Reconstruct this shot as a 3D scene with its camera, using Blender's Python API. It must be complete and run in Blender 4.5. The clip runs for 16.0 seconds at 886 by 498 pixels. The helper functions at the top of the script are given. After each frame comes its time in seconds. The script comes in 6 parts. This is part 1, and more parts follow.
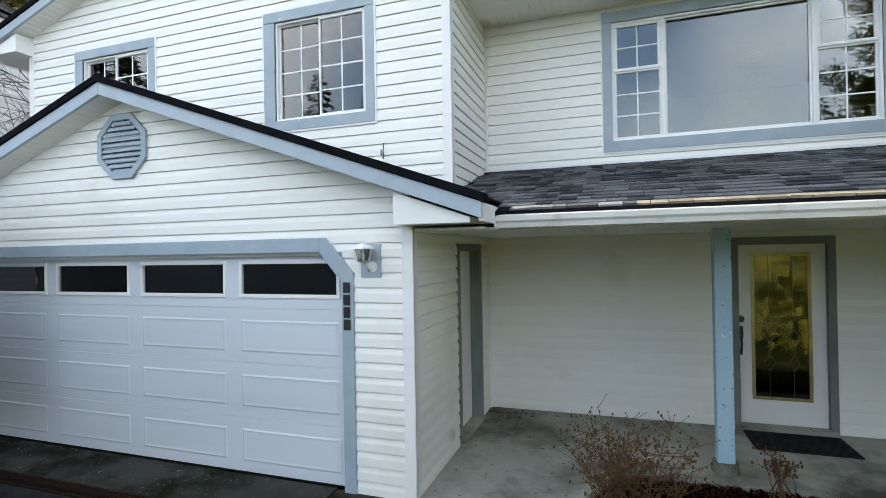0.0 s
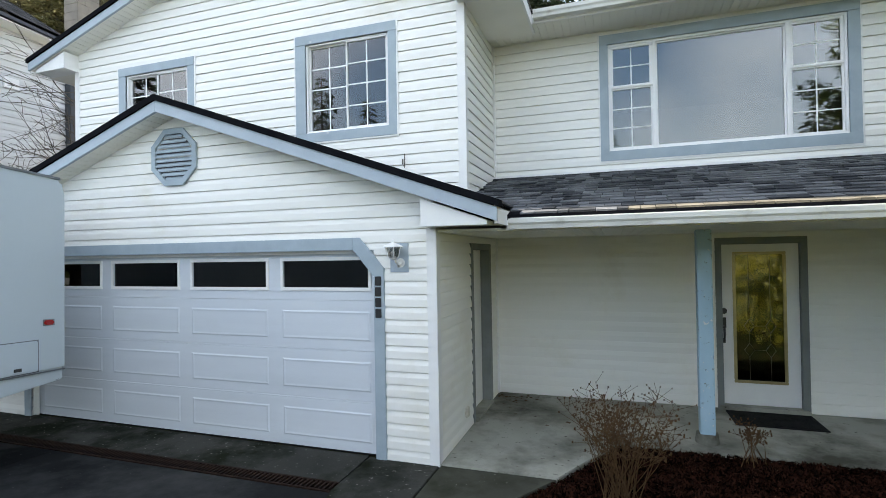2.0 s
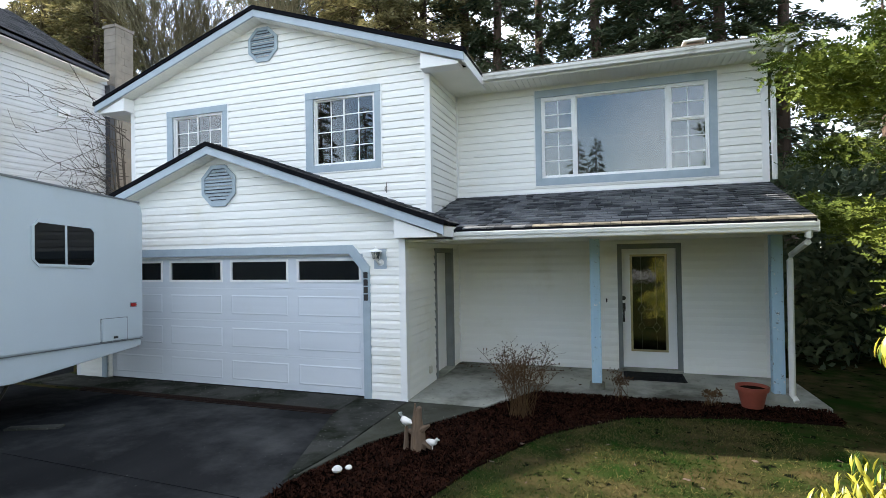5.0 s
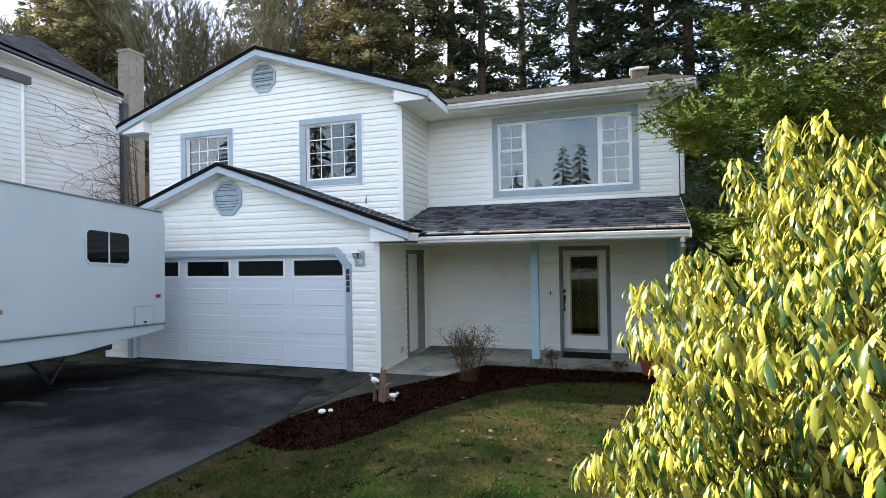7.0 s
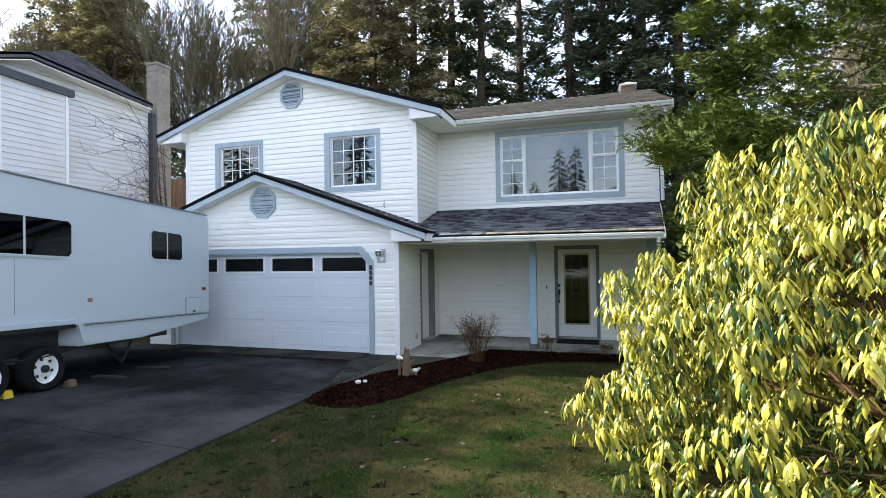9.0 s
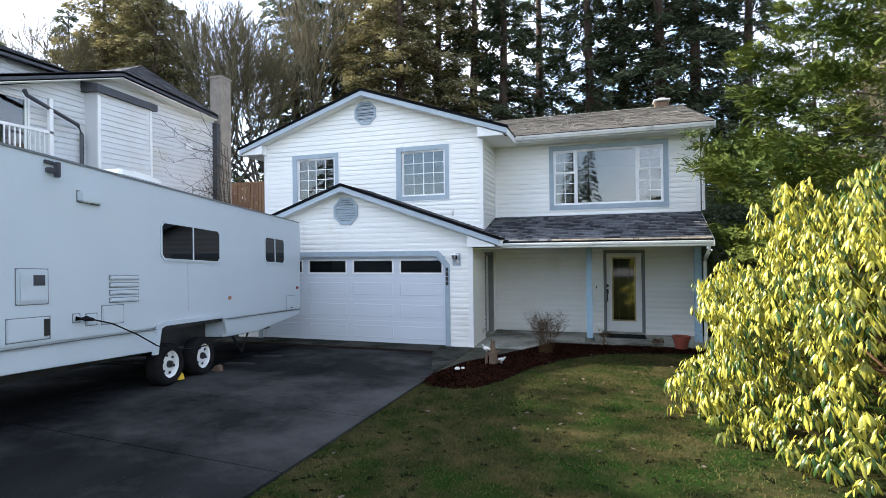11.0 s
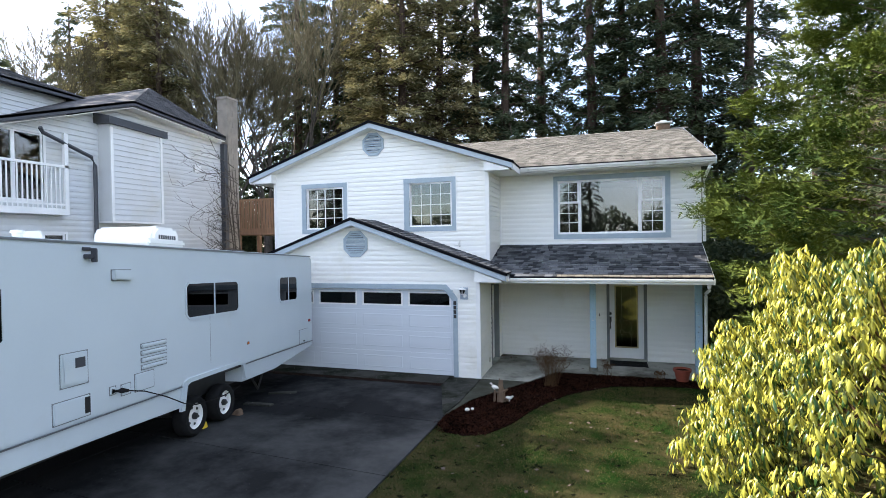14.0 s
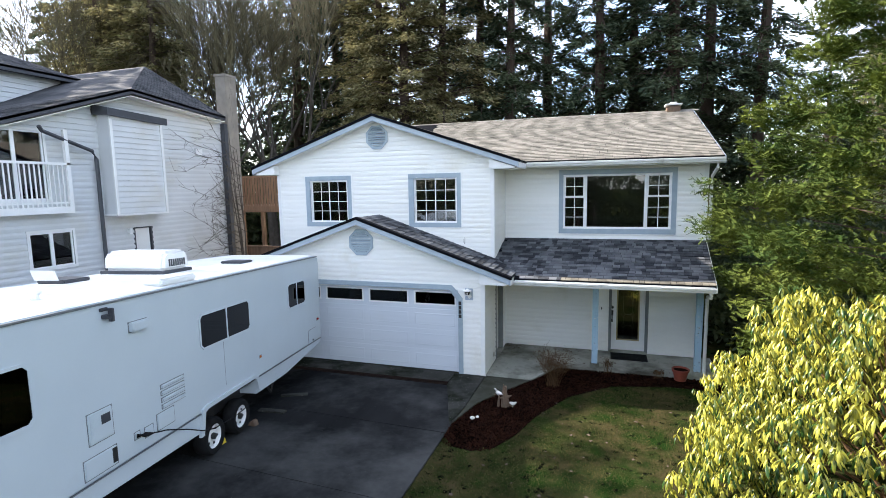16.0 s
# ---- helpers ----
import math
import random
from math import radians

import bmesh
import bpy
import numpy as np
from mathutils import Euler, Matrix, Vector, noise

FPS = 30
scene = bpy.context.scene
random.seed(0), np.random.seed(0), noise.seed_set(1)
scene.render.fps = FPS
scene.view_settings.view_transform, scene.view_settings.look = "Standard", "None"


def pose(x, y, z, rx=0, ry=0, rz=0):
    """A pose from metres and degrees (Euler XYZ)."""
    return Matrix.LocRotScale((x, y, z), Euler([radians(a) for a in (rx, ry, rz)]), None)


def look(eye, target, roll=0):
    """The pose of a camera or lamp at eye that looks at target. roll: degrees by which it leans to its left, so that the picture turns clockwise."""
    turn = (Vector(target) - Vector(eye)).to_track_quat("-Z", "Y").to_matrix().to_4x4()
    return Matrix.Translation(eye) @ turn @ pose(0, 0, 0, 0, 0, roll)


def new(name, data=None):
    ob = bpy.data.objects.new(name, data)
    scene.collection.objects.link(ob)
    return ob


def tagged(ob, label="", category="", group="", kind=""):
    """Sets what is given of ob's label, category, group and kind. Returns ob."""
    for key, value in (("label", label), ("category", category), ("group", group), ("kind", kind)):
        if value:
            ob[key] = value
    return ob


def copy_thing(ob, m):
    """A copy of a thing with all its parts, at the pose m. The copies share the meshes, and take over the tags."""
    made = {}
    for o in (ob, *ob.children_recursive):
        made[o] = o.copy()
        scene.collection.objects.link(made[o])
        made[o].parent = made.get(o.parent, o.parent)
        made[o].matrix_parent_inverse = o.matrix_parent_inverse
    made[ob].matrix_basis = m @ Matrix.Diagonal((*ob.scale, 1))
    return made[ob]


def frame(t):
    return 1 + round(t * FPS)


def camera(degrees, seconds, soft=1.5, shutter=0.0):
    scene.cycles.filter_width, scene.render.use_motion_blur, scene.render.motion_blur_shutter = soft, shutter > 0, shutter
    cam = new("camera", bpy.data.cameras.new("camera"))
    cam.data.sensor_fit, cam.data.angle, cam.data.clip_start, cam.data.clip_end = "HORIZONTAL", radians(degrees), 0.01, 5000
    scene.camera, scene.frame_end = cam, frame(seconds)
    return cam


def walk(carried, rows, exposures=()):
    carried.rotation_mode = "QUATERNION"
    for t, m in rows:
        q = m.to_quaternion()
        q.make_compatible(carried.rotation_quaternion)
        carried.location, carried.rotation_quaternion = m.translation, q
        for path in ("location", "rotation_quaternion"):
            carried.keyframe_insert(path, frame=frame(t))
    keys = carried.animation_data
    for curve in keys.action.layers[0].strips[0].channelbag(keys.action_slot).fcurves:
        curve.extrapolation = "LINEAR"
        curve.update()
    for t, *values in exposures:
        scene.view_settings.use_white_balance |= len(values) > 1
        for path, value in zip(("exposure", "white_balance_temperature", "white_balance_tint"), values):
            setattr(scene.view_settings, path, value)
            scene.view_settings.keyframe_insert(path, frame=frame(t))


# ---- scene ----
cam = camera(82.6, 16.0, soft=0.4)
PATH = [
    (0, (0.015, -0.217, 2.041), (-0.627, 1.677, 2.054), -1.0),
    (0.5, (0.014, -0.281, 2.051), (-0.626, 1.614, 2.065), -1.0),
    (1, (-0.002, -0.422, 2.031), (-0.637, 1.474, 2.052), -1.0),
    (1.5, (0.009, -0.616, 2.019), (-0.63, 1.279, 2.04), -0.9),
    (2, (0.044, -0.9, 2.008), (-0.594, 0.995, 2.028), -1.0),
    (2.5, (0.151, -1.266, 1.994), (-0.485, 0.63, 2.018), -1.0),
    (3, (0.298, -1.613, 2.004), (-0.333, 0.285, 2.027), -1.0),
    (3.5, (0.489, -1.947, 2.019), (-0.139, -0.048, 2.042), -1.0),
    (4, (0.692, -2.216, 2.04), (0.06, -0.319, 2.06), -1.0),
    (6.5, (1.915, -3.968, 2.038), (1.297, -2.066, 2.056), -1.0),
    (7, (2.151, -4.325, 2.029), (1.54, -2.42, 2.05), -1.0),
    (7.5, (2.349, -4.621, 1.999), (1.743, -2.715, 2.023), -1.0),
    (8, (2.515, -4.896, 1.977), (1.914, -2.989, 2.003), -1.0),
    (8.5, (2.5, -5.227, 1.973), (1.902, -3.318, 1.998), -0.9),
    (9, (2.282, -5.674, 2.008), (1.685, -3.765, 2.027), -0.9),
    (9.5, (1.984, -6.192, 2.003), (1.386, -4.283, 2.022), -0.8),
    (10, (1.657, -6.684, 2.035), (1.06, -4.775, 2.054), -0.7),
    (12.5, (1.047, -7.789, 2.421), (0.441, -5.883, 2.406), -0.7),
    (13, (1.057, -7.811, 2.528), (0.459, -5.903, 2.518), -0.7),
    (13.5, (1.11, -7.778, 2.858), (0.51, -5.87, 2.848), -0.8),
    (14, (1.153, -7.724, 3.193), (0.552, -5.817, 3.164), -0.9),
    (14.5, (1.196, -7.703, 3.514), (0.593, -5.797, 3.452), -0.9),
    (15, (1.197, -7.711, 3.832), (0.591, -5.809, 3.703), -1.0),
    (15.5, (1.154, -7.713, 4.174), (0.546, -5.817, 3.982), -1.0),
    (16, (1.098, -7.73, 4.508), (0.49, -5.84, 4.264), -1.0),
]
EXPOSURES = [(0, 2.10, 6880, 8), (4, 2.08, 6780, 8), (8, 2.0, 6480, 12), (12.5, 1.99, 6350, 13), (16, 1.96, 6350, 12)]
walk(cam, [(t, look(eye, target, roll)) for t, eye, target, roll in PATH], EXPOSURES)

# ---- world, sun, exposure ----
TO_SUN = Vector((-0.85, 0.07, 0.50)).normalized()
world = bpy.data.worlds.new("sky")
scene.world = world
world.use_nodes = True
wn, wl = world.node_tree.nodes, world.node_tree.links
sky = wn.new("ShaderNodeTexSky")
sky.sky_type, sky.sun_disc = "NISHITA", False
sky.sun_elevation = math.asin(TO_SUN.z)
sky.sun_rotation = math.atan2(TO_SUN.x, TO_SUN.y) % (2 * math.pi)
sky.dust_density, sky.air_density, sky.ozone_density = 1.2, 1.0, 1.4
coord = wn.new("ShaderNodeTexCoord")
cloud = wn.new("ShaderNodeTexNoise")
cloud.inputs["Scale"].default_value, cloud.inputs["Detail"].default_value = 2.2, 7
ramp = wn.new("ShaderNodeMapRange")
ramp.inputs["From Min"].default_value, ramp.inputs["From Max"].default_value = 0.42, 0.72
mixc = wn.new("ShaderNodeMix")
mixc.data_type = "RGBA"
mixc.inputs["B"].default_value = (7.2, 7.6, 8.3, 1)
wl.new(coord.outputs["Generated"], cloud.inputs["Vector"])
wl.new(cloud.outputs["Fac"], ramp.inputs["Value"])
wl.new(ramp.outputs["Result"], mixc.inputs["Factor"])
wl.new(sky.outputs["Color"], mixc.inputs["A"])
wl.new(mixc.outputs["Result"], wn["Background"].inputs["Color"])
wn["Background"].inputs["Strength"].default_value = 0.12
sun = new("sun", bpy.data.lights.new("sun", "SUN"))
sun.data.energy, sun.data.angle, sun.data.color = 4.6, radians(0.5), (1.0, 0.93, 0.82)
sun.matrix_world = look(TO_SUN * 60, (0, 0, 0))

# ---- materials ----
def surf(name, c1, c2, scale=4.0, rough=0.6, fine=60.0, bump=0.15, spec=0.5, metal=0.0, stretch=(1, 1, 1), rand=0.0, island=0.0, stain=None, stain_scale=0.7, stain_lo=0.55, stain_hi=0.75, trans=0.0, dist=0.004, speck=None):
    m = bpy.data.materials.new(name)
    m.use_nodes = True
    n, l = m.node_tree.nodes, m.node_tree.links
    p = n["Principled BSDF"]
    tc, mp = n.new("ShaderNodeTexCoord"), n.new("ShaderNodeMapping")
    mp.inputs["Scale"].default_value = stretch
    l.new(tc.outputs["Object"], mp.inputs["Vector"])
    big, small = n.new("ShaderNodeTexNoise"), n.new("ShaderNodeTexNoise")
    for t, s, d in ((big, scale, 5), (small, fine, 3)):
        t.inputs["Scale"].default_value, t.inputs["Detail"].default_value = s, d
        l.new(mp.outputs["Vector"], t.inputs["Vector"])
    mx = n.new("ShaderNodeMix")
    mx.data_type = "RGBA"
    mx.inputs["A"].default_value, mx.inputs["B"].default_value = (*c1, 1), (*c2, 1)
    add = n.new("ShaderNodeMath")
    add.operation = "MULTIPLY_ADD"
    add.inputs[1].default_value = 0.45
    l.new(small.outputs["Fac"], add.inputs[0])
    mr = n.new("ShaderNodeMapRange")
    mr.inputs["From Min"].default_value, mr.inputs["From Max"].default_value = 0.3, 0.72
    mr.inputs["To Min"].default_value, mr.inputs["To Max"].default_value = -0.15, 0.75
    l.new(big.outputs["Fac"], mr.inputs["Value"])
    l.new(mr.outputs["Result"], add.inputs[2])
    last = add.outputs[0]
    if rand or island:
        src = n.new("ShaderNodeObjectInfo" if rand else "ShaderNodeNewGeometry")
        k = n.new("ShaderNodeMath")
        k.operation = "MULTIPLY_ADD"
        k.inputs[1].default_value = 2 * (rand or island)
        off = n.new("ShaderNodeMath")
        off.operation = "SUBTRACT"
        off.inputs[1].default_value = rand or island
        l.new(last, off.inputs[0])
        l.new(src.outputs["Random" if rand else "Random Per Island"], k.inputs[0])
        l.new(off.outputs[0], k.inputs[2])
        last = k.outputs[0]
    l.new(last, mx.inputs["Factor"])
    col = mx.outputs["Result"]
    if stain:
        sn, sr, sm = n.new("ShaderNodeTexNoise"), n.new("ShaderNodeMapRange"), n.new("ShaderNodeMix")
        sn.inputs["Scale"].default_value, sn.inputs["Detail"].default_value = stain_scale, 8
        sn.inputs["Roughness"].default_value = 0.65
        l.new(tc.outputs["Object"], sn.inputs["Vector"])
        sr.inputs["From Min"].default_value, sr.inputs["From Max"].default_value = stain_lo, stain_hi
        l.new(sn.outputs["Fac"], sr.inputs["Value"])
        sm.data_type = "RGBA"
        sm.inputs["B"].default_value = (*stain, 1)
        l.new(sr.outputs["Result"], sm.inputs["Factor"])
        l.new(col, sm.inputs["A"])
        col = sm.outputs["Result"]
    if speck:
        c_, sc_, lo_, hi_ = speck
        kn, kr, km = n.new("ShaderNodeTexNoise"), n.new("ShaderNodeMapRange"), n.new("ShaderNodeMix")
        kn.inputs["Scale"].default_value, kn.inputs["Detail"].default_value = sc_, 4
        l.new(tc.outputs["Object"], kn.inputs["Vector"])
        kr.inputs["From Min"].default_value, kr.inputs["From Max"].default_value = lo_, hi_
        l.new(kn.outputs["Fac"], kr.inputs["Value"])
        km.data_type = "RGBA"
        km.inputs["B"].default_value = (*c_, 1)
        l.new(kr.outputs["Result"], km.inputs["Factor"])
        l.new(col, km.inputs["A"])
        col = km.outputs["Result"]
    l.new(col, p.inputs["Base Color"])
    p.inputs["Roughness"].default_value, p.inputs["Metallic"].default_value = rough, metal
    p.inputs["Specular IOR Level"].default_value = spec
    if bump:
        b = n.new("ShaderNodeBump")
        b.inputs["Strength"].default_value, b.inputs["Distance"].default_value = bump, dist
        l.new(small.outputs["Fac"], b.inputs["Height"])
        l.new(b.outputs["Normal"], p.inputs["Normal"])
    if trans:
        tr, ms = n.new("ShaderNodeBsdfTranslucent"), n.new("ShaderNodeMixShader")
        l.new(col, tr.inputs["Color"])
        ms.inputs["Fac"].default_value = trans
        l.new(p.outputs[0], ms.inputs[1])
        l.new(tr.outputs[0], ms.inputs[2])
        l.new(ms.outputs[0], n["Material Output"].inputs["Surface"])
    return m


def glass(name, tint=(0.75, 0.8, 0.8), ior=1.9, wavy=0.0, rough=0.0):
    m = bpy.data.materials.new(name)
    m.use_nodes = True
    n, l = m.node_tree.nodes, m.node_tree.links
    n.remove(n["Principled BSDF"])
    g, t, mx, fr = n.new("ShaderNodeBsdfGlossy"), n.new("ShaderNodeBsdfTransparent"), n.new("ShaderNodeMixShader"), n.new("ShaderNodeFresnel")
    g.inputs["Roughness"].default_value = rough
    fr.inputs["IOR"].default_value = ior
    t.inputs["Color"].default_value = (*tint, 1)
    l.new(fr.outputs[0], mx.inputs["Fac"])
    l.new(t.outputs[0], mx.inputs[1])
    l.new(g.outputs[0], mx.inputs[2])
    l.new(mx.outputs[0], n["Material Output"].inputs["Surface"])
    if wavy:
        tc, nz, b = n.new("ShaderNodeTexCoord"), n.new("ShaderNodeTexNoise"), n.new("ShaderNodeBump")
        nz.inputs["Scale"].default_value = wavy
        b.inputs["Strength"].default_value, b.inputs["Distance"].default_value = 0.12, 0.003
        l.new(tc.outputs["Object"], nz.inputs["Vector"])
        l.new(nz.outputs["Fac"], b.inputs["Height"])
        l.new(b.outputs["Normal"], g.inputs["Normal"])
    return m


VINYL = surf("white_vinyl_siding", (0.84, 0.835, 0.80), (0.78, 0.775, 0.735), 1.2, 0.5, 90, 0.08, stretch=(0.3, 0.3, 2), rand=0.10, stain=(0.66, 0.63, 0.53), stain_scale=0.8, stain_lo=0.58, stain_hi=0.85)
VINYL_N = surf("pale_siding_next_door", (0.63, 0.645, 0.655), (0.56, 0.575, 0.58), 1.2, 0.5, 90, 0.08, rand=0.12, stain=(0.54, 0.52, 0.45), stain_scale=0.6, stain_lo=0.5, stain_hi=0.85)
WHITE = surf("white_paint", (0.82, 0.82, 0.81), (0.74, 0.74, 0.73), 3, 0.45, 70, 0.06)
PVC = surf("white_window_vinyl", (0.85, 0.85, 0.85), (0.79, 0.79, 0.79), 5, 0.35, 80, 0.03)
SOFFIT = surf("cream_soffit_vinyl", (0.82, 0.81, 0.755), (0.75, 0.74, 0.68), 2, 0.5, 60, 0.05)
BLUE = surf("weathered_blue_grey_paint", (0.36, 0.43, 0.48), (0.29, 0.355, 0.405), 5, 0.6, 45, 0.2, stain=(0.55, 0.56, 0.55), stain_scale=9, stain_lo=0.68, stain_hi=0.72)
POSTBLUE = surf("peeling_light_blue_paint", (0.36, 0.51, 0.62), (0.30, 0.45, 0.56), 5, 0.6, 45, 0.25, stretch=(1, 1, 0.4), stain=(0.17, 0.19, 0.21), stain_scale=13, stain_lo=0.60, stain_hi=0.64, speck=((0.6, 0.6, 0.58), 22, 0.68, 0.70))
TRIMGREY = surf("grey_blue_fascia_paint", (0.40, 0.46, 0.52), (0.33, 0.39, 0.45), 4, 0.55, 50, 0.12)
BLACKEDGE = surf("black_drip_edge", (0.005, 0.0055, 0.007), (0.010, 0.0105, 0.013), 5, 0.9, 50, 0.1, spec=0.02)
SH_DARK = surf("dark_asphalt_shingle", (0.020, 0.022, 0.027), (0.125, 0.13, 0.14), 2, 0.9, 160, 0.6, spec=0.2, rand=0.55)
SH_DARKI = surf("dark_asphalt_shingles", (0.020, 0.022, 0.027), (0.125, 0.13, 0.14), 2, 0.9, 160, 0.6, spec=0.2, island=0.55)
SH_TAN = surf("weathered_tan_shingles", (0.115, 0.108, 0.092), (0.235, 0.215, 0.185), 2, 0.9, 140, 0.6, spec=0.1, island=0.36, stain=(0.10, 0.10, 0.075), stain_scale=1.6, stain_lo=0.62, stain_hi=0.85)
# tan copy of the dark shingle: sun on the porch eave, put into colour
SH_SUNEDGE = surf("sunlit_edge_shingle", (0.10, 0.09, 0.072), (0.19, 0.17, 0.135), 6, 0.9, 140, 0.6, spec=0.2, rand=0.3)
SH_N = surf("grey_shingles_next_door", (0.035, 0.037, 0.042), (0.10, 0.10, 0.105), 2, 0.9, 140, 0.6, spec=0.2, island=0.35)
GALV = surf("white_gutter_metal", (0.72, 0.72, 0.70), (0.60, 0.60, 0.57), 3, 0.4, 60, 0.08, stain=(0.35, 0.33, 0.28), stain_scale=3, stain_lo=0.6, stain_hi=0.8)
DOORPAINT = surf("white_steel_door", (0.63, 0.67, 0.72), (0.57, 0.61, 0.655), 2, 0.5, 120, 0.2, stretch=(0.2, 1, 3), stain=(0.53, 0.55, 0.56), stain_scale=1.1, stain_lo=0.6, stain_hi=0.85)
# near-black colour stands in for the lack of light indoors
DARK = surf("unlit_interior", (0.05, 0.05, 0.05), (0.09, 0.085, 0.08), 2, 0.8, 30, 0.0)
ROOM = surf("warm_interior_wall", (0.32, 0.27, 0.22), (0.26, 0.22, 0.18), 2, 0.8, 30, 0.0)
PANE = glass("window_glass", (0.6, 0.65, 0.66), 2.1)
PANEDOOR = glass("garage_door_glass", (0.12, 0.13, 0.14), 1.42)
PANELEAD = glass("leaded_glass", (0.35, 0.38, 0.33), 2.1, 26, 0.0)
DOORTRIM = surf("dark_grey_green_paint", (0.19, 0.21, 0.21), (0.14, 0.155, 0.155), 4, 0.6, 50, 0.15)
LEAD = surf("dull_lead_came", (0.10, 0.10, 0.09), (0.06, 0.06, 0.055), 8, 0.45, 60, 0.05, metal=0.7)
BRASS = surf("dull_brass", (0.42, 0.36, 0.20), (0.30, 0.25, 0.14), 8, 0.4, 60, 0.05, metal=0.6)
BLACK = surf("black_metal", (0.012, 0.012, 0.013), (0.03, 0.03, 0.03), 8, 0.45, 60, 0.05)
RUBBER = surf("black_rubber", (0.008, 0.008, 0.009), (0.018, 0.018, 0.018), 8, 0.85, 80, 0.3, spec=0.1)
CONC = surf("old_concrete", (0.062, 0.062, 0.055), (0.03, 0.031, 0.028), 1.4, 0.9, 90, 0.35, spec=0.02, stain=(0.012, 0.014, 0.009), stain_scale=1.1, stain_lo=0.44, stain_hi=0.60, speck=((0.17, 0.165, 0.15), 26, 0.66, 0.72))
PORCHC = surf("porch_concrete", (0.37, 0.37, 0.325), (0.27, 0.27, 0.235), 1.2, 0.85, 90, 0.25, spec=0.1, stain=(0.07, 0.07, 0.055), stain_scale=0.75, stain_lo=0.46, stain_hi=0.66, speck=((0.07, 0.06, 0.045), 18, 0.66, 0.74))
ASPH = surf("dark_damp_drive_concrete", (0.024, 0.0245, 0.025), (0.011, 0.0115, 0.012), 0.7, 0.85, 110, 0.5, spec=0.0, stretch=(1.6, 0.5, 1), stain=(0.062, 0.063, 0.062), stain_scale=0.42, stain_lo=0.46, stain_hi=0.68, rand=0.10, speck=((0.08, 0.08, 0.075), 34, 0.70, 0.76))
RUST = surf("rusty_iron", (0.030, 0.018, 0.013), (0.012, 0.008, 0.007), 9, 0.85, 90, 0.4, spec=0.05)
SOIL = surf("dark_soil", (0.010, 0.006, 0.005), (0.022, 0.012, 0.009), 6, 0.95, 70, 0.7, spec=0.0)
MULCH = surf("bark_mulch", (0.002, 0.0012, 0.001), (0.036, 0.015, 0.010), 5, 0.95, 60, 0.4, spec=0.0, island=0.8, speck=((0.13, 0.085, 0.06), 40, 0.71, 0.74))
TURF = surf("thin_mossy_turf", (0.009, 0.017, 0.005), (0.060, 0.046, 0.022), 2.6, 0.95, 38, 0.9, spec=0.0, stain=(0.012, 0.028, 0.006), stain_scale=1.1, stain_lo=0.45, stain_hi=0.62, speck=((0.005, 0.006, 0.0035), 7, 0.60, 0.66))
GRASS = surf("lawn_grass", (0.009, 0.031, 0.005), (0.100, 0.084, 0.032), 1.3, 0.8, 9, 0.0, spec=0.05, island=0.5, trans=0.2)
# trailer white, greyed and blued for the shade on its flank
RVWHITE = surf("shaded_white_fibreglass", (0.51, 0.565, 0.60), (0.475, 0.53, 0.565), 1.0, 0.36, 30, 0.03, spec=0.35, stain=(0.44, 0.47, 0.47), stain_scale=0.9, stain_lo=0.6, stain_hi=0.9)
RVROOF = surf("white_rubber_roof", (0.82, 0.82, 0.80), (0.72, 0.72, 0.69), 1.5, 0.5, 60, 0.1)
RVTRIM = surf("aluminium_trim", (0.20, 0.215, 0.23), (0.14, 0.15, 0.16), 6, 0.4, 60, 0.05, metal=0.3)
TINT = glass("tinted_glass", (0.03, 0.03, 0.032), 1.38)
TERRA = surf("terracotta", (0.24, 0.050, 0.028), (0.17, 0.038, 0.022), 6, 0.75, 70, 0.15)
TWIG = surf("dry_twig", (0.105, 0.062, 0.030), (0.05, 0.030, 0.016), 8, 0.9, 50, 0.2, spec=0.1)
BARK = surf("conifer_bark", (0.11, 0.075, 0.055), (0.05, 0.035, 0.028), 3, 0.95, 20, 0.8, stretch=(1, 1, 0.25), dist=0.03)
GREYBARK = surf("grey_bare_wood", (0.12, 0.105, 0.09), (0.06, 0.052, 0.045), 4, 0.9, 30, 0.4, spec=0.1)
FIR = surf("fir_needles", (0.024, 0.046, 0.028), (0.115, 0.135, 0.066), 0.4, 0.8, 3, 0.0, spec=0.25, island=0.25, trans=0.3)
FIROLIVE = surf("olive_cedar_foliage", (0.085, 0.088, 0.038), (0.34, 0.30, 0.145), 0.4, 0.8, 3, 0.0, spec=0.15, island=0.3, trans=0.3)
JUN = surf("fir_tufts", (0.010, 0.036, 0.008), (0.125, 0.150, 0.025), 1.2, 0.7, 4, 0.0, spec=0.12, island=0.15, trans=0.08)
RHODO = surf("rhododendron_leaf", (0.024, 0.062, 0.011), (0.50, 0.455, 0.066), 1.6, 0.34, 9, 0.0, spec=0.35, island=0.7, trans=0.28)
RHODO_P = surf("rhododendron_leaves", (0.024, 0.062, 0.011), (0.50, 0.455, 0.066), 1.6, 0.34, 9, 0.0, spec=0.35, rand=0.7, trans=0.28)
BARETWIG = surf("bare_twigs", (0.185, 0.165, 0.10), (0.085, 0.075, 0.048), 1, 0.9, 20, 0.1, spec=0.1)
ROADGREY = surf("worn_road_asphalt", (0.16, 0.16, 0.155), (0.11, 0.11, 0.108), 0.6, 0.9, 60, 0.3)
CEDARWOOD = surf("brown_fence_wood", (0.27, 0.16, 0.095), (0.17, 0.10, 0.062), 5, 0.85, 50, 0.3, stretch=(4, 4, 0.5), rand=0.2)
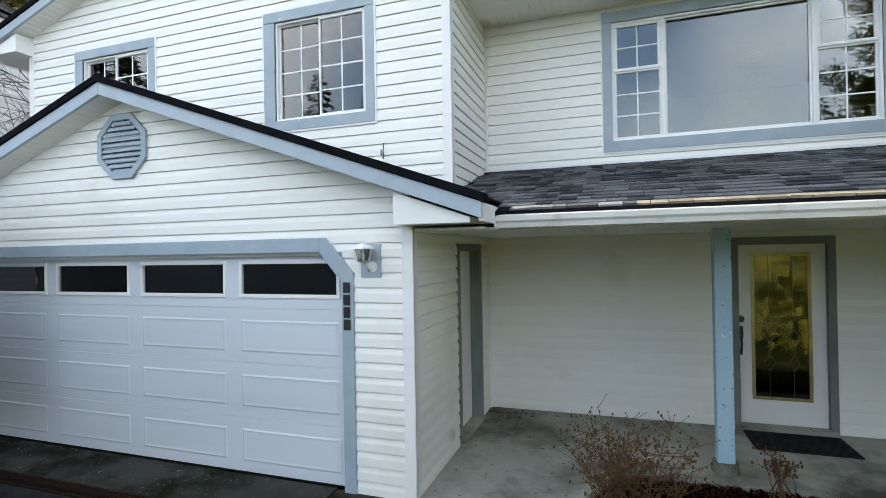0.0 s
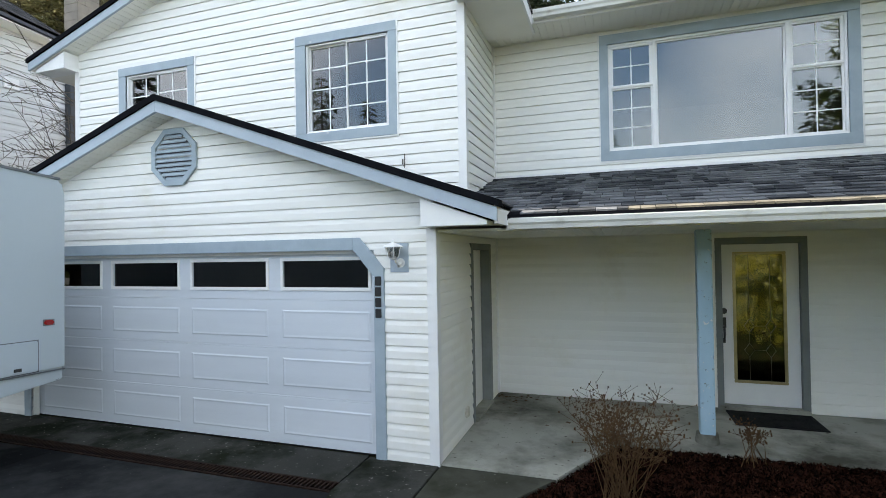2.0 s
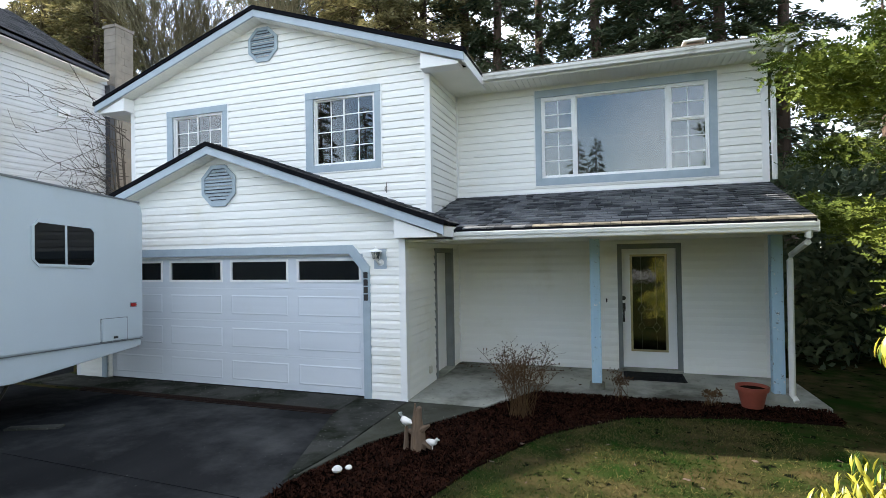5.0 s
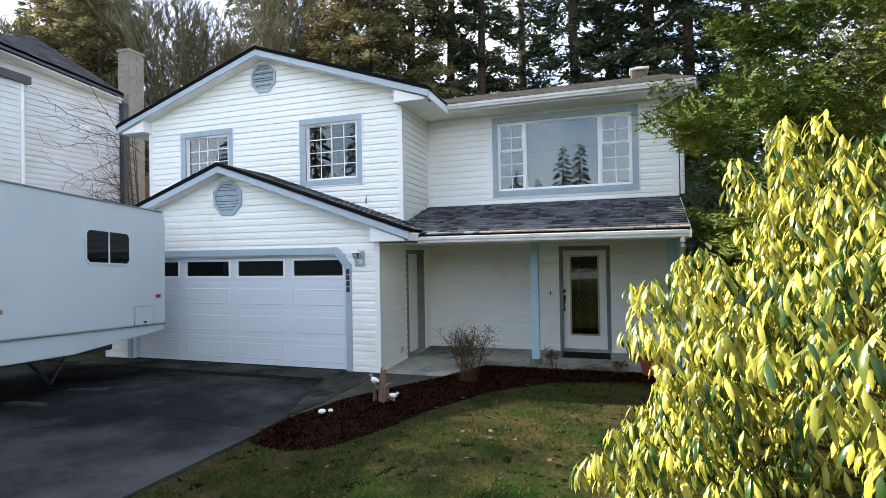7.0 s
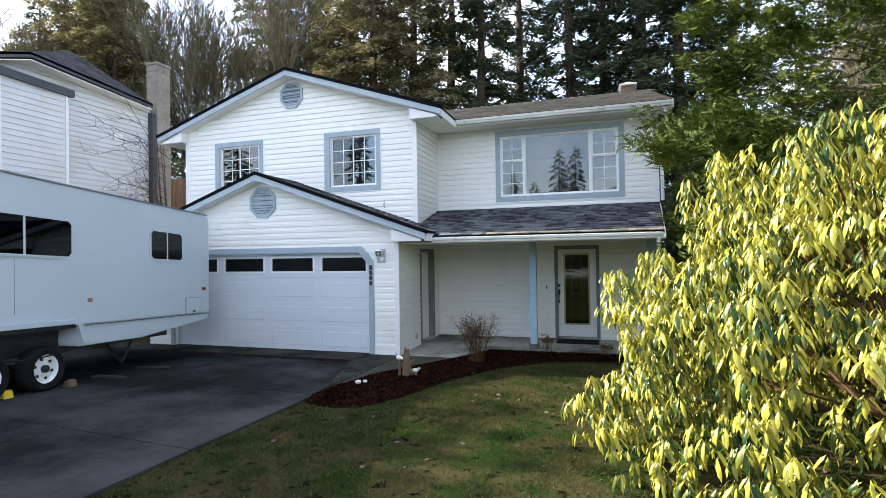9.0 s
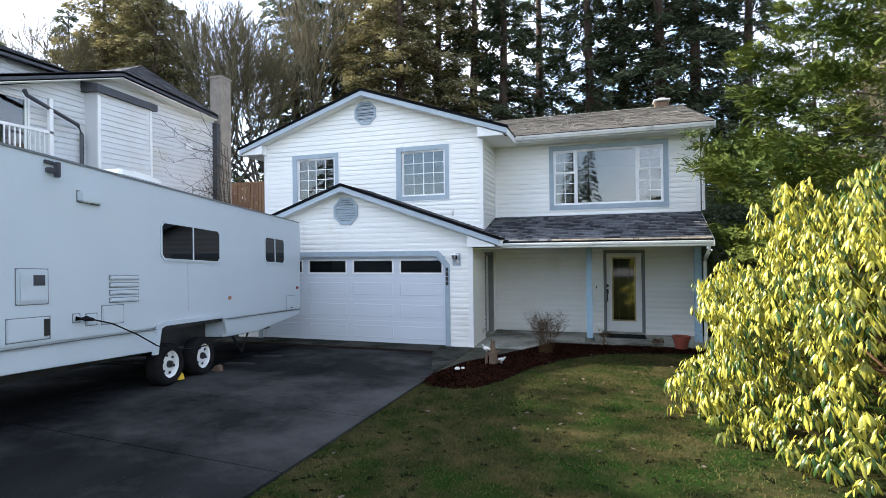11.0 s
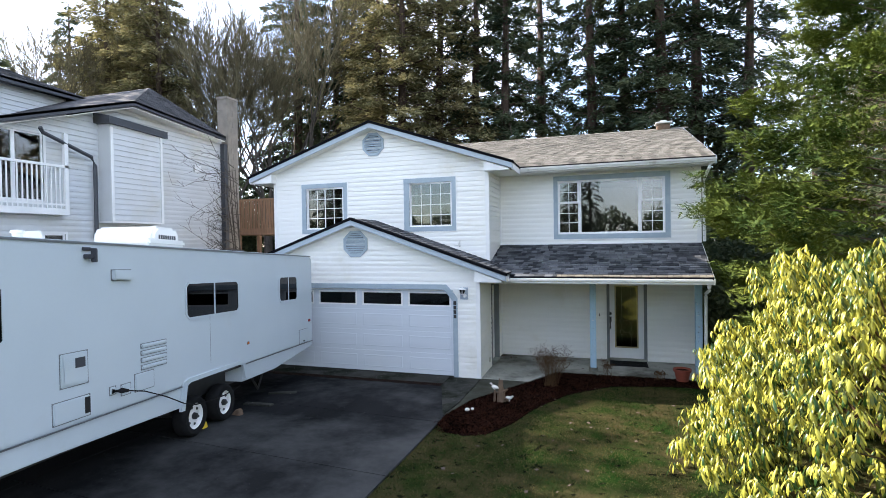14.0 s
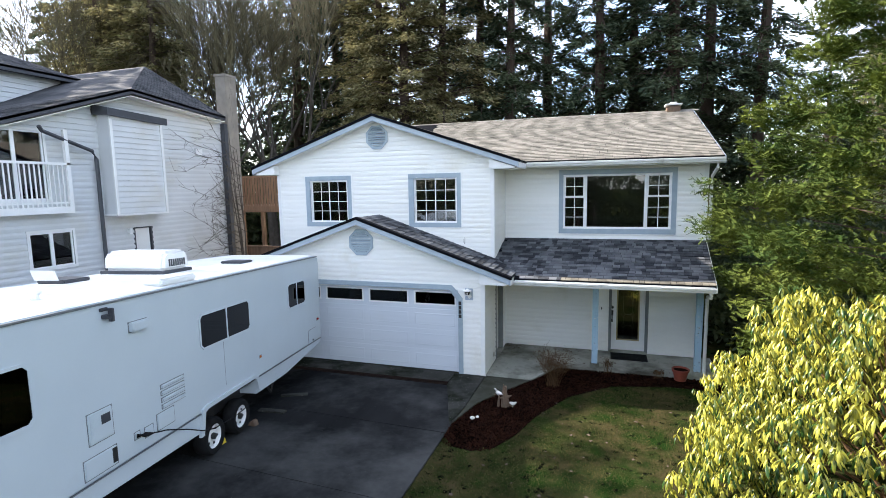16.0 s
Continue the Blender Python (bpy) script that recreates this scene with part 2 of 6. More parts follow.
BRICKC = surf("chimney_stucco", (0.27, 0.24, 0.20), (0.19, 0.17, 0.145), 3, 0.9, 60, 0.5)
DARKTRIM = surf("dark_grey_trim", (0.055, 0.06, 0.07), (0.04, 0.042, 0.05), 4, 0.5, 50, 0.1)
AMBER = surf("amber_lens", (0.6, 0.16, 0.02), (0.5, 0.12, 0.02), 8, 0.25, 60, 0.0)
REDLENS = surf("red_lens", (0.4, 0.015, 0.015), (0.3, 0.01, 0.01), 8, 0.25, 60, 0.0)
YELLOW = surf("yellow_plastic", (0.7, 0.5, 0.03), (0.6, 0.42, 0.02), 8, 0.5, 60, 0.0)
STONEW = surf("white_plaster", (0.75, 0.74, 0.70), (0.6, 0.58, 0.53), 9, 0.8, 60, 0.3)
DRIFT = surf("driftwood", (0.17, 0.115, 0.075), (0.09, 0.058, 0.038), 8, 0.9, 40, 0.6, stretch=(2, 2, 0.5))
BEIGE = surf("beige_plastic", (0.6, 0.58, 0.5), (0.52, 0.5, 0.43), 8, 0.5, 60, 0.0)

# ---- mesh helpers ----
ORG = {}


class M:
    def __init__(self):
        self.v, self.f = [], []

    def poly(self, pts):
        n = len(self.v)
        self.v += [tuple(p) for p in pts]
        self.f.append(tuple(range(n, n + len(pts))))
        return self

    def hexa(self, a, b):
        """A solid between two facing polygons of the same size."""
        n, k = len(self.v), len(a)
        self.v += [tuple(p) for p in a] + [tuple(p) for p in b]
        self.f.append(tuple(range(n + k - 1, n - 1, -1)))
        self.f.append(tuple(range(n + k, n + 2 * k)))
        for i in range(k):
            j = (i + 1) % k
            self.f.append((n + i, n + j, n + k + j, n + k + i))
        return self

    def box(self, x0, x1, y0, y1, z0, z1):
        return self.hexa([(x0, y0, z0), (x1, y0, z0), (x1, y1, z0), (x0, y1, z0)], [(x0, y0, z1), (x1, y0, z1), (x1, y1, z1), (x0, y1, z1)])

    def slab(self, quad, thick):
        """A sheet with its top on the quad, thick metres deep straight down."""
        return self.hexa([(p[0], p[1], p[2] - thick) for p in quad], quad)

    def tube(self, path, radii, sides=8):
        path = [Vector(p) for p in path]
        rings = []
        for i, p in enumerate(path):
            d = (path[min(i + 1, len(path) - 1)] - path[max(i - 1, 0)]).normalized()
            a = d.orthogonal().normalized()
            b = d.cross(a)
            r = radii[i] if isinstance(radii, (list, tuple)) else radii
            rings.append([p + r * (math.cos(2 * math.pi * k / sides) * a + math.sin(2 * math.pi * k / sides) * b) for k in range(sides)])
        n = len(self.v)
        for r in rings:
            self.v += [tuple(p) for p in r]
        for i in range(len(rings) - 1):
            for k in range(sides):
                j = (k + 1) % sides
                self.f.append((n + i * sides + k, n + i * sides + j, n + (i + 1) * sides + j, n + (i + 1) * sides + k))
        self.f.append(tuple(range(n + sides - 1, n - 1, -1)))
        m = n + (len(rings) - 1) * sides
        self.f.append(tuple(range(m, m + sides)))
        return self

    def lathe(self, profile, centre=(0, 0, 0), axis="z", sides=28):
        n = len(self.v)
        for r, h in profile:
            for k in range(sides):
                c, s = r * math.cos(2 * math.pi * k / sides), r * math.sin(2 * math.pi * k / sides)
                p = (c, s, h) if axis == "z" else (h, c, s) if axis == "x" else (c, h, s)
                self.v.append(tuple(p[i] + centre[i] for i in range(3)))
        for i in range(len(profile) - 1):
            for k in range(sides):
                j = (k + 1) % sides
                self.f.append((n + i * sides + k, n + i * sides + j, n + (i + 1) * sides + j, n + (i + 1) * sides + k))
        return self

    def mesh(self, name, mat, bevel=0.0, smooth=False, org=None):
        me = bpy.data.meshes.new(name)
        o = org or Vector((0, 0, 0))
        me.from_pydata([(p[0] - o.x, p[1] - o.y, p[2] - o.z) for p in self.v], [], self.f)
        bm = bmesh.new()
        bm.from_mesh(me)
        if len(self.f) < 4000:
            bmesh.ops.recalc_face_normals(bm, faces=bm.faces)
        if bevel:
            sharp = [e for e in bm.edges if len(e.link_faces) == 2 and e.calc_face_angle() > 0.6]
            bmesh.ops.bevel(bm, geom=sharp, offset=bevel, segments=2, affect="EDGES", clamp_overlap=True)
        if smooth:
            for f in bm.faces:
                f.smooth = True
            for e in bm.edges:
                if len(e.link_faces) == 2 and e.calc_face_angle() > 0.7:
                    e.smooth = False
        bm.to_mesh(me)
        bm.free()
        me.materials.append(mat)
        return me


def thing(name, label, category, at=(0, 0, 0), group="", kind=""):
    ob = new(name)
    ob.location = at
    ORG[ob.name] = Vector(at)
    return tagged(ob, label, category, group, kind)


def part(name, m, mat, parent, label="", bevel=0.0, smooth=False, kind=""):
    """One mesh under a thing or a part, given in world places (in the thing's own, where the thing is turned)."""
    o = ORG.get(parent.name, Vector((0, 0, 0)))
    ob = new(name, m.mesh(name, mat, bevel, smooth, o))
    ob.parent = parent
    ORG[ob.name] = o
    return tagged(ob, label, kind=kind)


def solo(name, m, mat, label, category, at=(0, 0, 0), bevel=0.0, smooth=False, group="", kind=""):
    """A thing of one mesh."""
    o = Vector(at)
    ob = new(name, m.mesh(name, mat, bevel, smooth, o))
    ob.location = o
    ORG[ob.name] = o
    return tagged(ob, label, category, group, kind)

# ---- ground, drive, porch ----
GARAGE_Y, UPPER_Y, RECESS_Y, SIDE_X, RIGHT_X, LEFT_X = 3.615, 4.735, 6.215, -1.56, 3.5, -7.83


def rise(y, x=0.0):
    """The ground's height: level by the house, climbing gently to the street, more so on the trailer's side."""
    side = min(max((-1.6 - x) / 4.0, 0.0), 1.0)
    return 0.03 * min(max(2.8 - y, 0.0), 10.2) + 0.0335 * side * min(max(2.8 - y, 0.0), 4.5)


ys = [-400, -60, -20, -12, -7.4, -6.2, -5, -4, -3, -1.7, -1, 0, 1, 2, 2.8, 5, 12, 40, 400]
xs = [-400, -60, -20, -10, -5.6, -4.6, -3.6, -2.6, -1.6, 0, 2, 4, 8, 20, 60, 400]
m = M()
m.v = [(x, y, rise(y, x) - 0.03) for y in ys for x in xs]
m.f = [(j * len(xs) + i, j * len(xs) + i + 1, (j + 1) * len(xs) + i + 1, (j + 1) * len(xs) + i) for j in range(len(ys) - 1) for i in range(len(xs) - 1)]
# unseen street, added so its sunlit surface bounces light onto the facade
ROAD = [(-400, -24.0), (400, -24.0), (400, -15.4), (-400, -15.4)]
solo("road", M().hexa([(x, y, 0.30) for x, y in ROAD], [(x, y, 0.445) for x, y in ROAD]), ROADGREY, "worn grey asphalt street, unseen, added to bounce light at the house", "road", kind="structure")
ground = solo("ground", m, TURF, "thin mossy winter lawn with bare earthy patches", "ground", kind="structure")

drive = thing("driveway", "dark damp concrete driveway with stained slabs sloping to the garage", "driveway", (-5, 0, 0), kind="structure")
rows_y = [2.86, 0.55, -1.7, -3.45, -7.4, -11.4, -15.4]
cols_x = [-9.4, -5.6, -1.57]
for a, b in zip(rows_y, rows_y[1:]):
    for c, d in zip(cols_x, cols_x[1:]):
        g = 0.008
        q = [(c + g, b + g, rise(b, c)), (d - g, b + g, rise(b, d)), (d - g, a - g, rise(a, d)), (c + g, a - g, rise(a, c))]
        part("slab", M().slab(q, 0.12), ASPH, drive)
apron = M().slab([(-9.4, 3.06, 0.0), (-2.3, 3.06, 0.0), (-2.3, 3.64, 0.01), (-9.4, 3.64, 0.01)], 0.12)
part("apron", apron, CONC, drive, "stained concrete apron before the garage door")

grate = thing("trench_drain", "rusty iron trench drain grate before the garage", "drain", (-4.4, 2.96, 0))
part("channel", M().box(-6.9, -2.1, 2.87, 3.05, -0.06, -0.035), RUST, grate)
part("frame", M().box(-6.9, -2.1, 2.87, 2.89, -0.03, 0.004).box(-6.9, -2.1, 3.03, 3.05, -0.03, 0.004), RUST, grate)
bar = M().box(-0.009, 0.009, 2.89 - 2.96, 3.03 - 2.96, -0.02, 0.002).mesh("slat", RUST)
for i in range(104):
    ob = new("slat", bar)
    ob.parent = grate
    ob.location = (-2.47 + i * 0.046 - 0.005, 0, 0)

porch = thing("porch", "grey concrete porch slab and walk with damp stains", "porch", (0, 5, 0), kind="structure")
P_TOP = 0.02
pts = [(-1.56, 3.63), (-0.45, 3.63), (0.05, 4.62), (3.75, 4.66), (3.75, 6.25), (-1.56, 6.25)]
part("slab", M().hexa([(x, y, -0.12) for x, y in pts], [(x, y, P_TOP) for x, y in pts]), PORCHC, porch, bevel=0.008)
WALKC = surf("mossy_walk_concrete", (0.075, 0.076, 0.062), (0.038, 0.039, 0.03), 1.3, 0.9, 90, 0.3, spec=0.05, stain=(0.03, 0.032, 0.022), stain_scale=0.9, stain_lo=0.45, stain_hi=0.62, speck=((0.25, 0.24, 0.21), 24, 0.70, 0.74))
for pts, mat, label in (([(-2.28, 2.88), (-1.62, 0.9), (-1.548, 1.70), (-1.545, 3.615), (-2.28, 3.615)], CONC, "stained dark concrete strip beside the drive"), ([(-1.60, 0.9), (-1.36, 2.0), (-0.94, 2.85), (-0.46, 3.615), (-1.533, 3.615), (-1.536, 1.70)], WALKC, "mossy damp concrete walk beside the bed")):
    part("walk", M().hexa([(x, y, -0.12) for x, y in pts], [(x, y, rise(y) + 0.012) for x, y in pts]), mat, porch, label, bevel=0.006)

# mulch bed
edge = [(-1.58, 0.46), (-1.34, 0.12), (-1.0, 0.06), (-0.64, 0.28), (-0.36, 0.86), (-0.1, 1.8), (0.42, 2.94), (1.34, 3.8), (2.6, 4.1), (3.7, 4.12), (3.7, 4.64), (0.08, 4.60), (-0.42, 3.62), (-0.93, 2.82), (-1.34, 1.98), (-1.58, 0.9)]
inner = [(x * 0.985 + 0.015 * 0.2, y * 0.985 + 0.015 * 2.7) for x, y in edge]
outer = [(x * 1.035 - 0.035 * 0.2, y * 1.035 - 0.035 * 2.7) for x, y in edge]
bed = M()
n = len(edge)
bed.v = [(x, y, rise(y) - 0.055) for x, y in edge] + [(x, y, rise(y) - 0.006) for x, y in inner]
bed.f = [(i, (i + 1) % n, n + (i + 1) % n, n + i) for i in range(n)] + [tuple(range(n, 2 * n))]
solo("mulch_bed", bed, SOIL, "mounded garden bed of dark soil under red-brown bark mulch", "garden bed", kind="structure")


def inside(x, y, ring):
    hit = False
    for (a, b), (c, d) in zip(ring, ring[1:] + ring[:1]):
        if (b > y) != (d > y) and x < (c - a) * (y - b) / (d - b) + a:
            hit = not hit
    return hit


chips = M()
rnd = random.Random(4)
while len(chips.f) < 30000:
    x, y = rnd.uniform(-1.7, 3.7), rnd.uniform(0.1, 4.65)
    if not inside(x, y, edge) and not (rnd.random() < 0.4 and inside(x, y, outer)):
        continue
    a, l, w = rnd.uniform(0, 6.28), rnd.uniform(0.006, 0.026), rnd.uniform(0.003, 0.007)
    z = rise(y) + (0.004 if inside(x, y, inner) else -0.004 if inside(x, y, edge) else -0.022) + rnd.uniform(-0.01, 0.02)
    ca, sa, t1, t2 = math.cos(a), math.sin(a), rnd.uniform(-0.02, 0.02), rnd.uniform(-0.008, 0.008)
    chips.poly([(x + ca * u * l - sa * v * w, y + sa * u * l + ca * v * w, z + u * t1 + v * t2) for u, v in ((-1, -1), (1, -0.7), (1, 0.8), (-0.9, 1))])
solo("bark_mulch", chips, MULCH, "loose red-brown bark mulch chips over the bed", "mulch", kind="stuff")

# ---- the house ----
house = thing("house", "two-storey white vinyl-sided house with blue-grey trim and garage", "house", (-2.2, 8.0, 0.0))


def to_front(c):
    return lambda u, off, z: (u, c - off, z)


def to_side(c):
    return lambda u, off, z: (c + off, u, z)


def spans(lo, hi, holes, za, zb):
    cuts = sorted((h[0], h[1]) for h in holes if h[2] < zb - 1e-4 and h[3] > za + 1e-4)
    out = []
    for a, b in cuts:
        if a > lo:
            out.append((lo, a))
        lo = max(lo, b)
    if hi > lo:
        out.append((lo, hi))
    return out


def sided_wall(name, owner, at, u0, u1, z0, z1, holes=(), gable=None, pitch=0.1254, vinyl=VINYL, label="", thick=0.15, groove=0.0065, phase=0.0):
    """A wall with real openings and one lapped board a course. gable: (peak's place along the wall, the slope). phase: the height of one course's lower edge."""
    def limit(z):
        if not gable or z <= z1:
            return u0, u1
        k = (z - z1) / gable[1]
        return u0 + k, u1 - k
    top = z1 if not gable else z1 + gable[1] * (u1 - u0) / 2
    core = M()
    levels = sorted({z0, z1, top} | {h[2] for h in holes} | {h[3] for h in holes})
    for za, zb in zip(levels, levels[1:]):
        la, ra = limit(za)
        lb, rb = limit(zb)
        if ra - la < 0.02:
            continue
        for a, b in spans(la, ra, holes, za, zb):
            a2, b2 = (lb if a == la else a), (rb if b == ra else b)
            core.hexa([at(a, 0, za), at(b, 0, za), at(b2, 0, zb), at(a2, 0, zb)], [at(a, -thick, za), at(b, -thick, za), at(b2, -thick, zb), at(a2, -thick, zb)])
    wall = part(name, core, vinyl, owner, label)
    c = phase - math.ceil((phase - z0) / pitch) * pitch
    while c < top - 0.03:
        z, zt = max(c, z0), min(c + pitch, top - 0.004)
        bend = c + 0.60 * pitch
        depth = lambda q: 0.023 - 0.0015 * (q - c) / (0.6 * pitch) if q <= bend else 0.0215 - 0.0125 * (q - bend) / (0.4 * pitch)
        cuts = sorted({z, zt} | {q for q in [bend] + [e for h in holes for e in (h[2], h[3])] if z < q < zt} | ({z1} if gable and z < z1 < zt else set()))
        rows = [(max(za, c + groove), zb) for za, zb in zip(cuts, cuts[1:]) if zb > c + groove + 0.002]
        pieces = {}
        for zlo, zb in rows:
            la, ra = limit(zlo)
            lb, rb = limit(zb)
            if ra - la < 0.03:
                continue
            if rb < lb:
                lb = rb = (lb + rb) / 2
            for k, (a, b) in enumerate(spans(la, ra, holes, zlo, zb)):
                a2, b2 = (lb if a == la else a), (rb if b == ra else b)
                key = (round(a, 2) if a != la else "l", round(b, 2) if b != ra else "r")
                pieces.setdefault(key, M()).hexa([at(a, depth(zlo), zlo), at(b, depth(zlo), zlo), at(b2, depth(zb), zb), at(a2, depth(zb), zb)], [at(a, 0.001, zlo), at(b, 0.001, zlo), at(b2, 0.001, zb), at(a2, 0.001, zb)])
        for board in pieces.values():
            part("siding_board", board, vinyl, wall)
        c += pitch
    return wall


def strip(at, u0, u1, z0, z1, o0=0.0, o1=0.03, m=None):
    return (m or M()).hexa([at(u0, o0, z0), at(u1, o0, z0), at(u1, o0, z1), at(u0, o0, z1)], [at(u0, o1, z0), at(u1, o1, z0), at(u1, o1, z1), at(u0, o1, z1)])


def ring(at, u0, u1, z0, z1, w, o0, o1, m=None):
    m = m or M()
    strip(at, u0, u1, z1 - w, z1, o0, o1, m)
    strip(at, u0, u1, z0, z0 + w, o0, o1, m)
    strip(at, u0, u0 + w, z0 + w, z1 - w, o0, o1, m)
    return strip(at, u1 - w, u1, z0 + w, z1 - w, o0, o1, m)


def sash(owner, at, u0, u1, z0, z1, cols, rows, off=-0.02, fw=0.03):
    """A sash: vinyl frame, glass and grid."""
    part("sash_frame", ring(at, u0, u1, z0, z1, fw, off - 0.03, off + 0.012), PVC, owner, bevel=0.004)
    a, b, c, d = u0 + fw, u1 - fw, z0 + fw, z1 - fw
    p = part("pane", strip(at, a, b, c, d, off - 0.012, off - 0.008), PANE, owner)
    p.visible_shadow = False
    if cols > 1 or rows > 1:
        for i in range(1, rows):
            z = c + (d - c) * i / rows
            part("grid_bar", strip(at, a, b, z - 0.0076, z + 0.0076, off - 0.007, off - 0.004), PVC, owner)
        for i in range(1, cols):
            u = a + (b - a) * i / cols
            part("grid_bar", strip(at, u - 0.0075, u + 0.0075, c, d, off - 0.0075, off - 0.0038), PVC, owner)


def trimmed(owner, at, o, i, label):
    """The painted board surround of a window. o, i: outer and inner u0, u1, z0, z1."""
    w = part("window", strip(at, o[0], o[1], i[3], o[3], 0.0, 0.038), BLUE, owner, label, bevel=0.004)
    for a, b, c, d, e in ((o[0], o[1], o[2], i[2], 0.038), (o[0], i[0], i[2], i[3], 0.034), (i[1], o[1], i[2], i[3], 0.034)):
        part("surround_board", strip(at, a, b, c, d, 0.0, e), BLUE, w, bevel=0.004)
    part("trim_channel", ring(at, o[0] - 0.02, o[1] + 0.02, o[2] - 0.02, o[3] + 0.02, 0.02, 0.0, 0.032), WHITE, w)
    part("window_sill", strip(at, i[0], i[1], i[2] - 0.012, i[2] + 0.004, -0.1, 0.02), PVC, w)
    return w


AT_G, AT_U, AT_R = to_front(GARAGE_Y), to_front(UPPER_Y), to_front(RECESS_Y)
AT_S, AT_E = to_side(SIDE_X), to_side(RIGHT_X)
APEX = -4.69
GDOOR = (-7.12, -2.19, 0.0, 2.06)
W1, W1I = (-6.93, -5.50, 3.47, 4.86), (-6.79, -5.62, 3.59, 4.74)
W2, W2I = (-3.83, -2.40, 3.47, 4.86), (-3.68, -2.51, 3.59, 4.74)
BW, BWI = (-0.08, 2.82, 3.21, 4.90), (0.03, 2.70, 3.34, 4.77)
FD = (1.30, 2.20, 0.03, 2.10)
SD = (4.88, 5.72, 0.03, 2.08)

sided_wall("garage_front_wall", house, AT_G, LEFT_X, SIDE_X, 0.0, 2.52, [GDOOR], (APEX, 0.354), phase=0.12)
sided_wall("upper_front_wall", house, AT_U, LEFT_X, SIDE_X, 2.55, 5.18, [W1I, W2I], (APEX, 0.338), phase=3.592)
sided_wall("recessed_upper_wall", house, AT_R, SIDE_X + 0.012, RIGHT_X, 3.04, 5.0, [BWI], pitch=0.1286, phase=3.156, groove=0.009)
sided_wall("porch_wall", house, AT_R, SIDE_X + 0.012, RIGHT_X, 0.02, 2.98, [FD], pitch=0.1305, phase=0.02, groove=0.010)
sided_wall("garage_side_wall", house, AT_S, GARAGE_Y + 0.012, RECESS_Y - 0.012, 0.02, 2.62, [SD], phase=0.12, groove=0.009)
sided_wall("upper_side_wall", house, AT_S, UPPER_Y + 0.012, RECESS_Y - 0.012, 2.64, 5.06, phase=3.592)
sided_wall("right_end_wall", house, AT_E, RECESS_Y + 0.16, 15.2, 0.0, 5.0, (), (10.7, 0.34), pitch=0.254)
sided_wall("left_end_wall", house, lambda u, off, z: (LEFT_X - off, u, z), UPPER_Y + 0.16, 15.2, 0.0, 5.0, pitch=0.254)
part("garage_left_wall", M().box(LEFT_X, LEFT_X + 0.15, GARAGE_Y + 0.16, UPPER_Y + 0.15, 0, 2.5), VINYL, house)
part("back_wall", M().box(LEFT_X, RIGHT_X, 15.05, 15.2, 0, 5.0), VINYL, house)
part("foundation", M().box(LEFT_X, GDOOR[0] - 0.1, GARAGE_Y - 0.004, GARAGE_Y + 0.1, -0.1, 0.03), CONC, house)

for at, u0, u1, z0, z1 in ((AT_G, SIDE_X - 0.075, SIDE_X + 0.026, 0.0, 2.42), (AT_U, SIDE_X - 0.075, SIDE_X + 0.026, 2.66, 5.06), (AT_U, LEFT_X - 0.026, LEFT_X + 0.075, 2.6, 5.06), (AT_G, LEFT_X - 0.026, LEFT_X + 0.075, 0.0, 2.42), (AT_R, RIGHT_X - 0.075, RIGHT_X + 0.026, 0.02, 5.0)):
    part("corner_trim", strip(at, u0, u1, z0, z1, 0.0, 0.026), WHITE, house, bevel=0.004)
for z0, z1 in ((0.02, 2.4), (2.66, 5.06)):
    y = (GARAGE_Y if z0 < 1 else UPPER_Y) - 0.02
    part("corner_trim", M().box(SIDE_X + 0.003, SIDE_X + 0.026, y, y + 0.095, z0, z1), WHITE, house, bevel=0.004)
    part("inside_corner_trim", M().box(SIDE_X + 0.004, SIDE_X + 0.045, RECESS_Y - 0.045, RECESS_Y - 0.002, z0, z1), WHITE, house, bevel=0.004)

for o, i in ((W1, W1I), (W2, W2I)):
    w = trimmed(house, AT_U, o, i, "slider window in a wide blue-grey board surround")
    part("frame", ring(AT_U, *i, 0.024, -0.09, 0.010), PVC, w, bevel=0.004)
    mid = (i[0] + i[1]) / 2
    sash(w, AT_U, i[0] + 0.022, mid + 0.014, i[2] + 0.022, i[3] - 0.022, 2, 4, -0.045, 0.02)
    sash(w, AT_U, mid - 0.008, i[1] - 0.022, i[2] + 0.022, i[3] - 0.022, 2, 4, -0.005, 0.02)
w = trimmed(house, AT_R, BW, BWI, "wide picture window with gridded side lights in blue-grey boards")
part("frame", ring(AT_R, *BWI, 0.03, -0.09, 0.012), PVC, w, bevel=0.004)
for u in (0.60, 2.10):
    part("mullion", strip(AT_R, u - 0.022, u + 0.022, BWI[2] + 0.03, BWI[3] - 0.03, -0.09, 0.014), PVC, w, bevel=0.004)
sash(w, AT_R, 0.622, 2.078, BWI[2] + 0.03, BWI[3] - 0.03, 1, 1, -0.03, 0.02)
for a, b in ((BWI[0] + 0.03, 0.578), (2.122, BWI[1] - 0.03)):
    sash(w, AT_R, a, b, BWI[2] + 0.03, 4.18, 2, 3, -0.03, 0.022)
    sash(w, AT_R, a, b, 4.18, BWI[3] - 0.03, 2, 2, -0.012, 0.034)

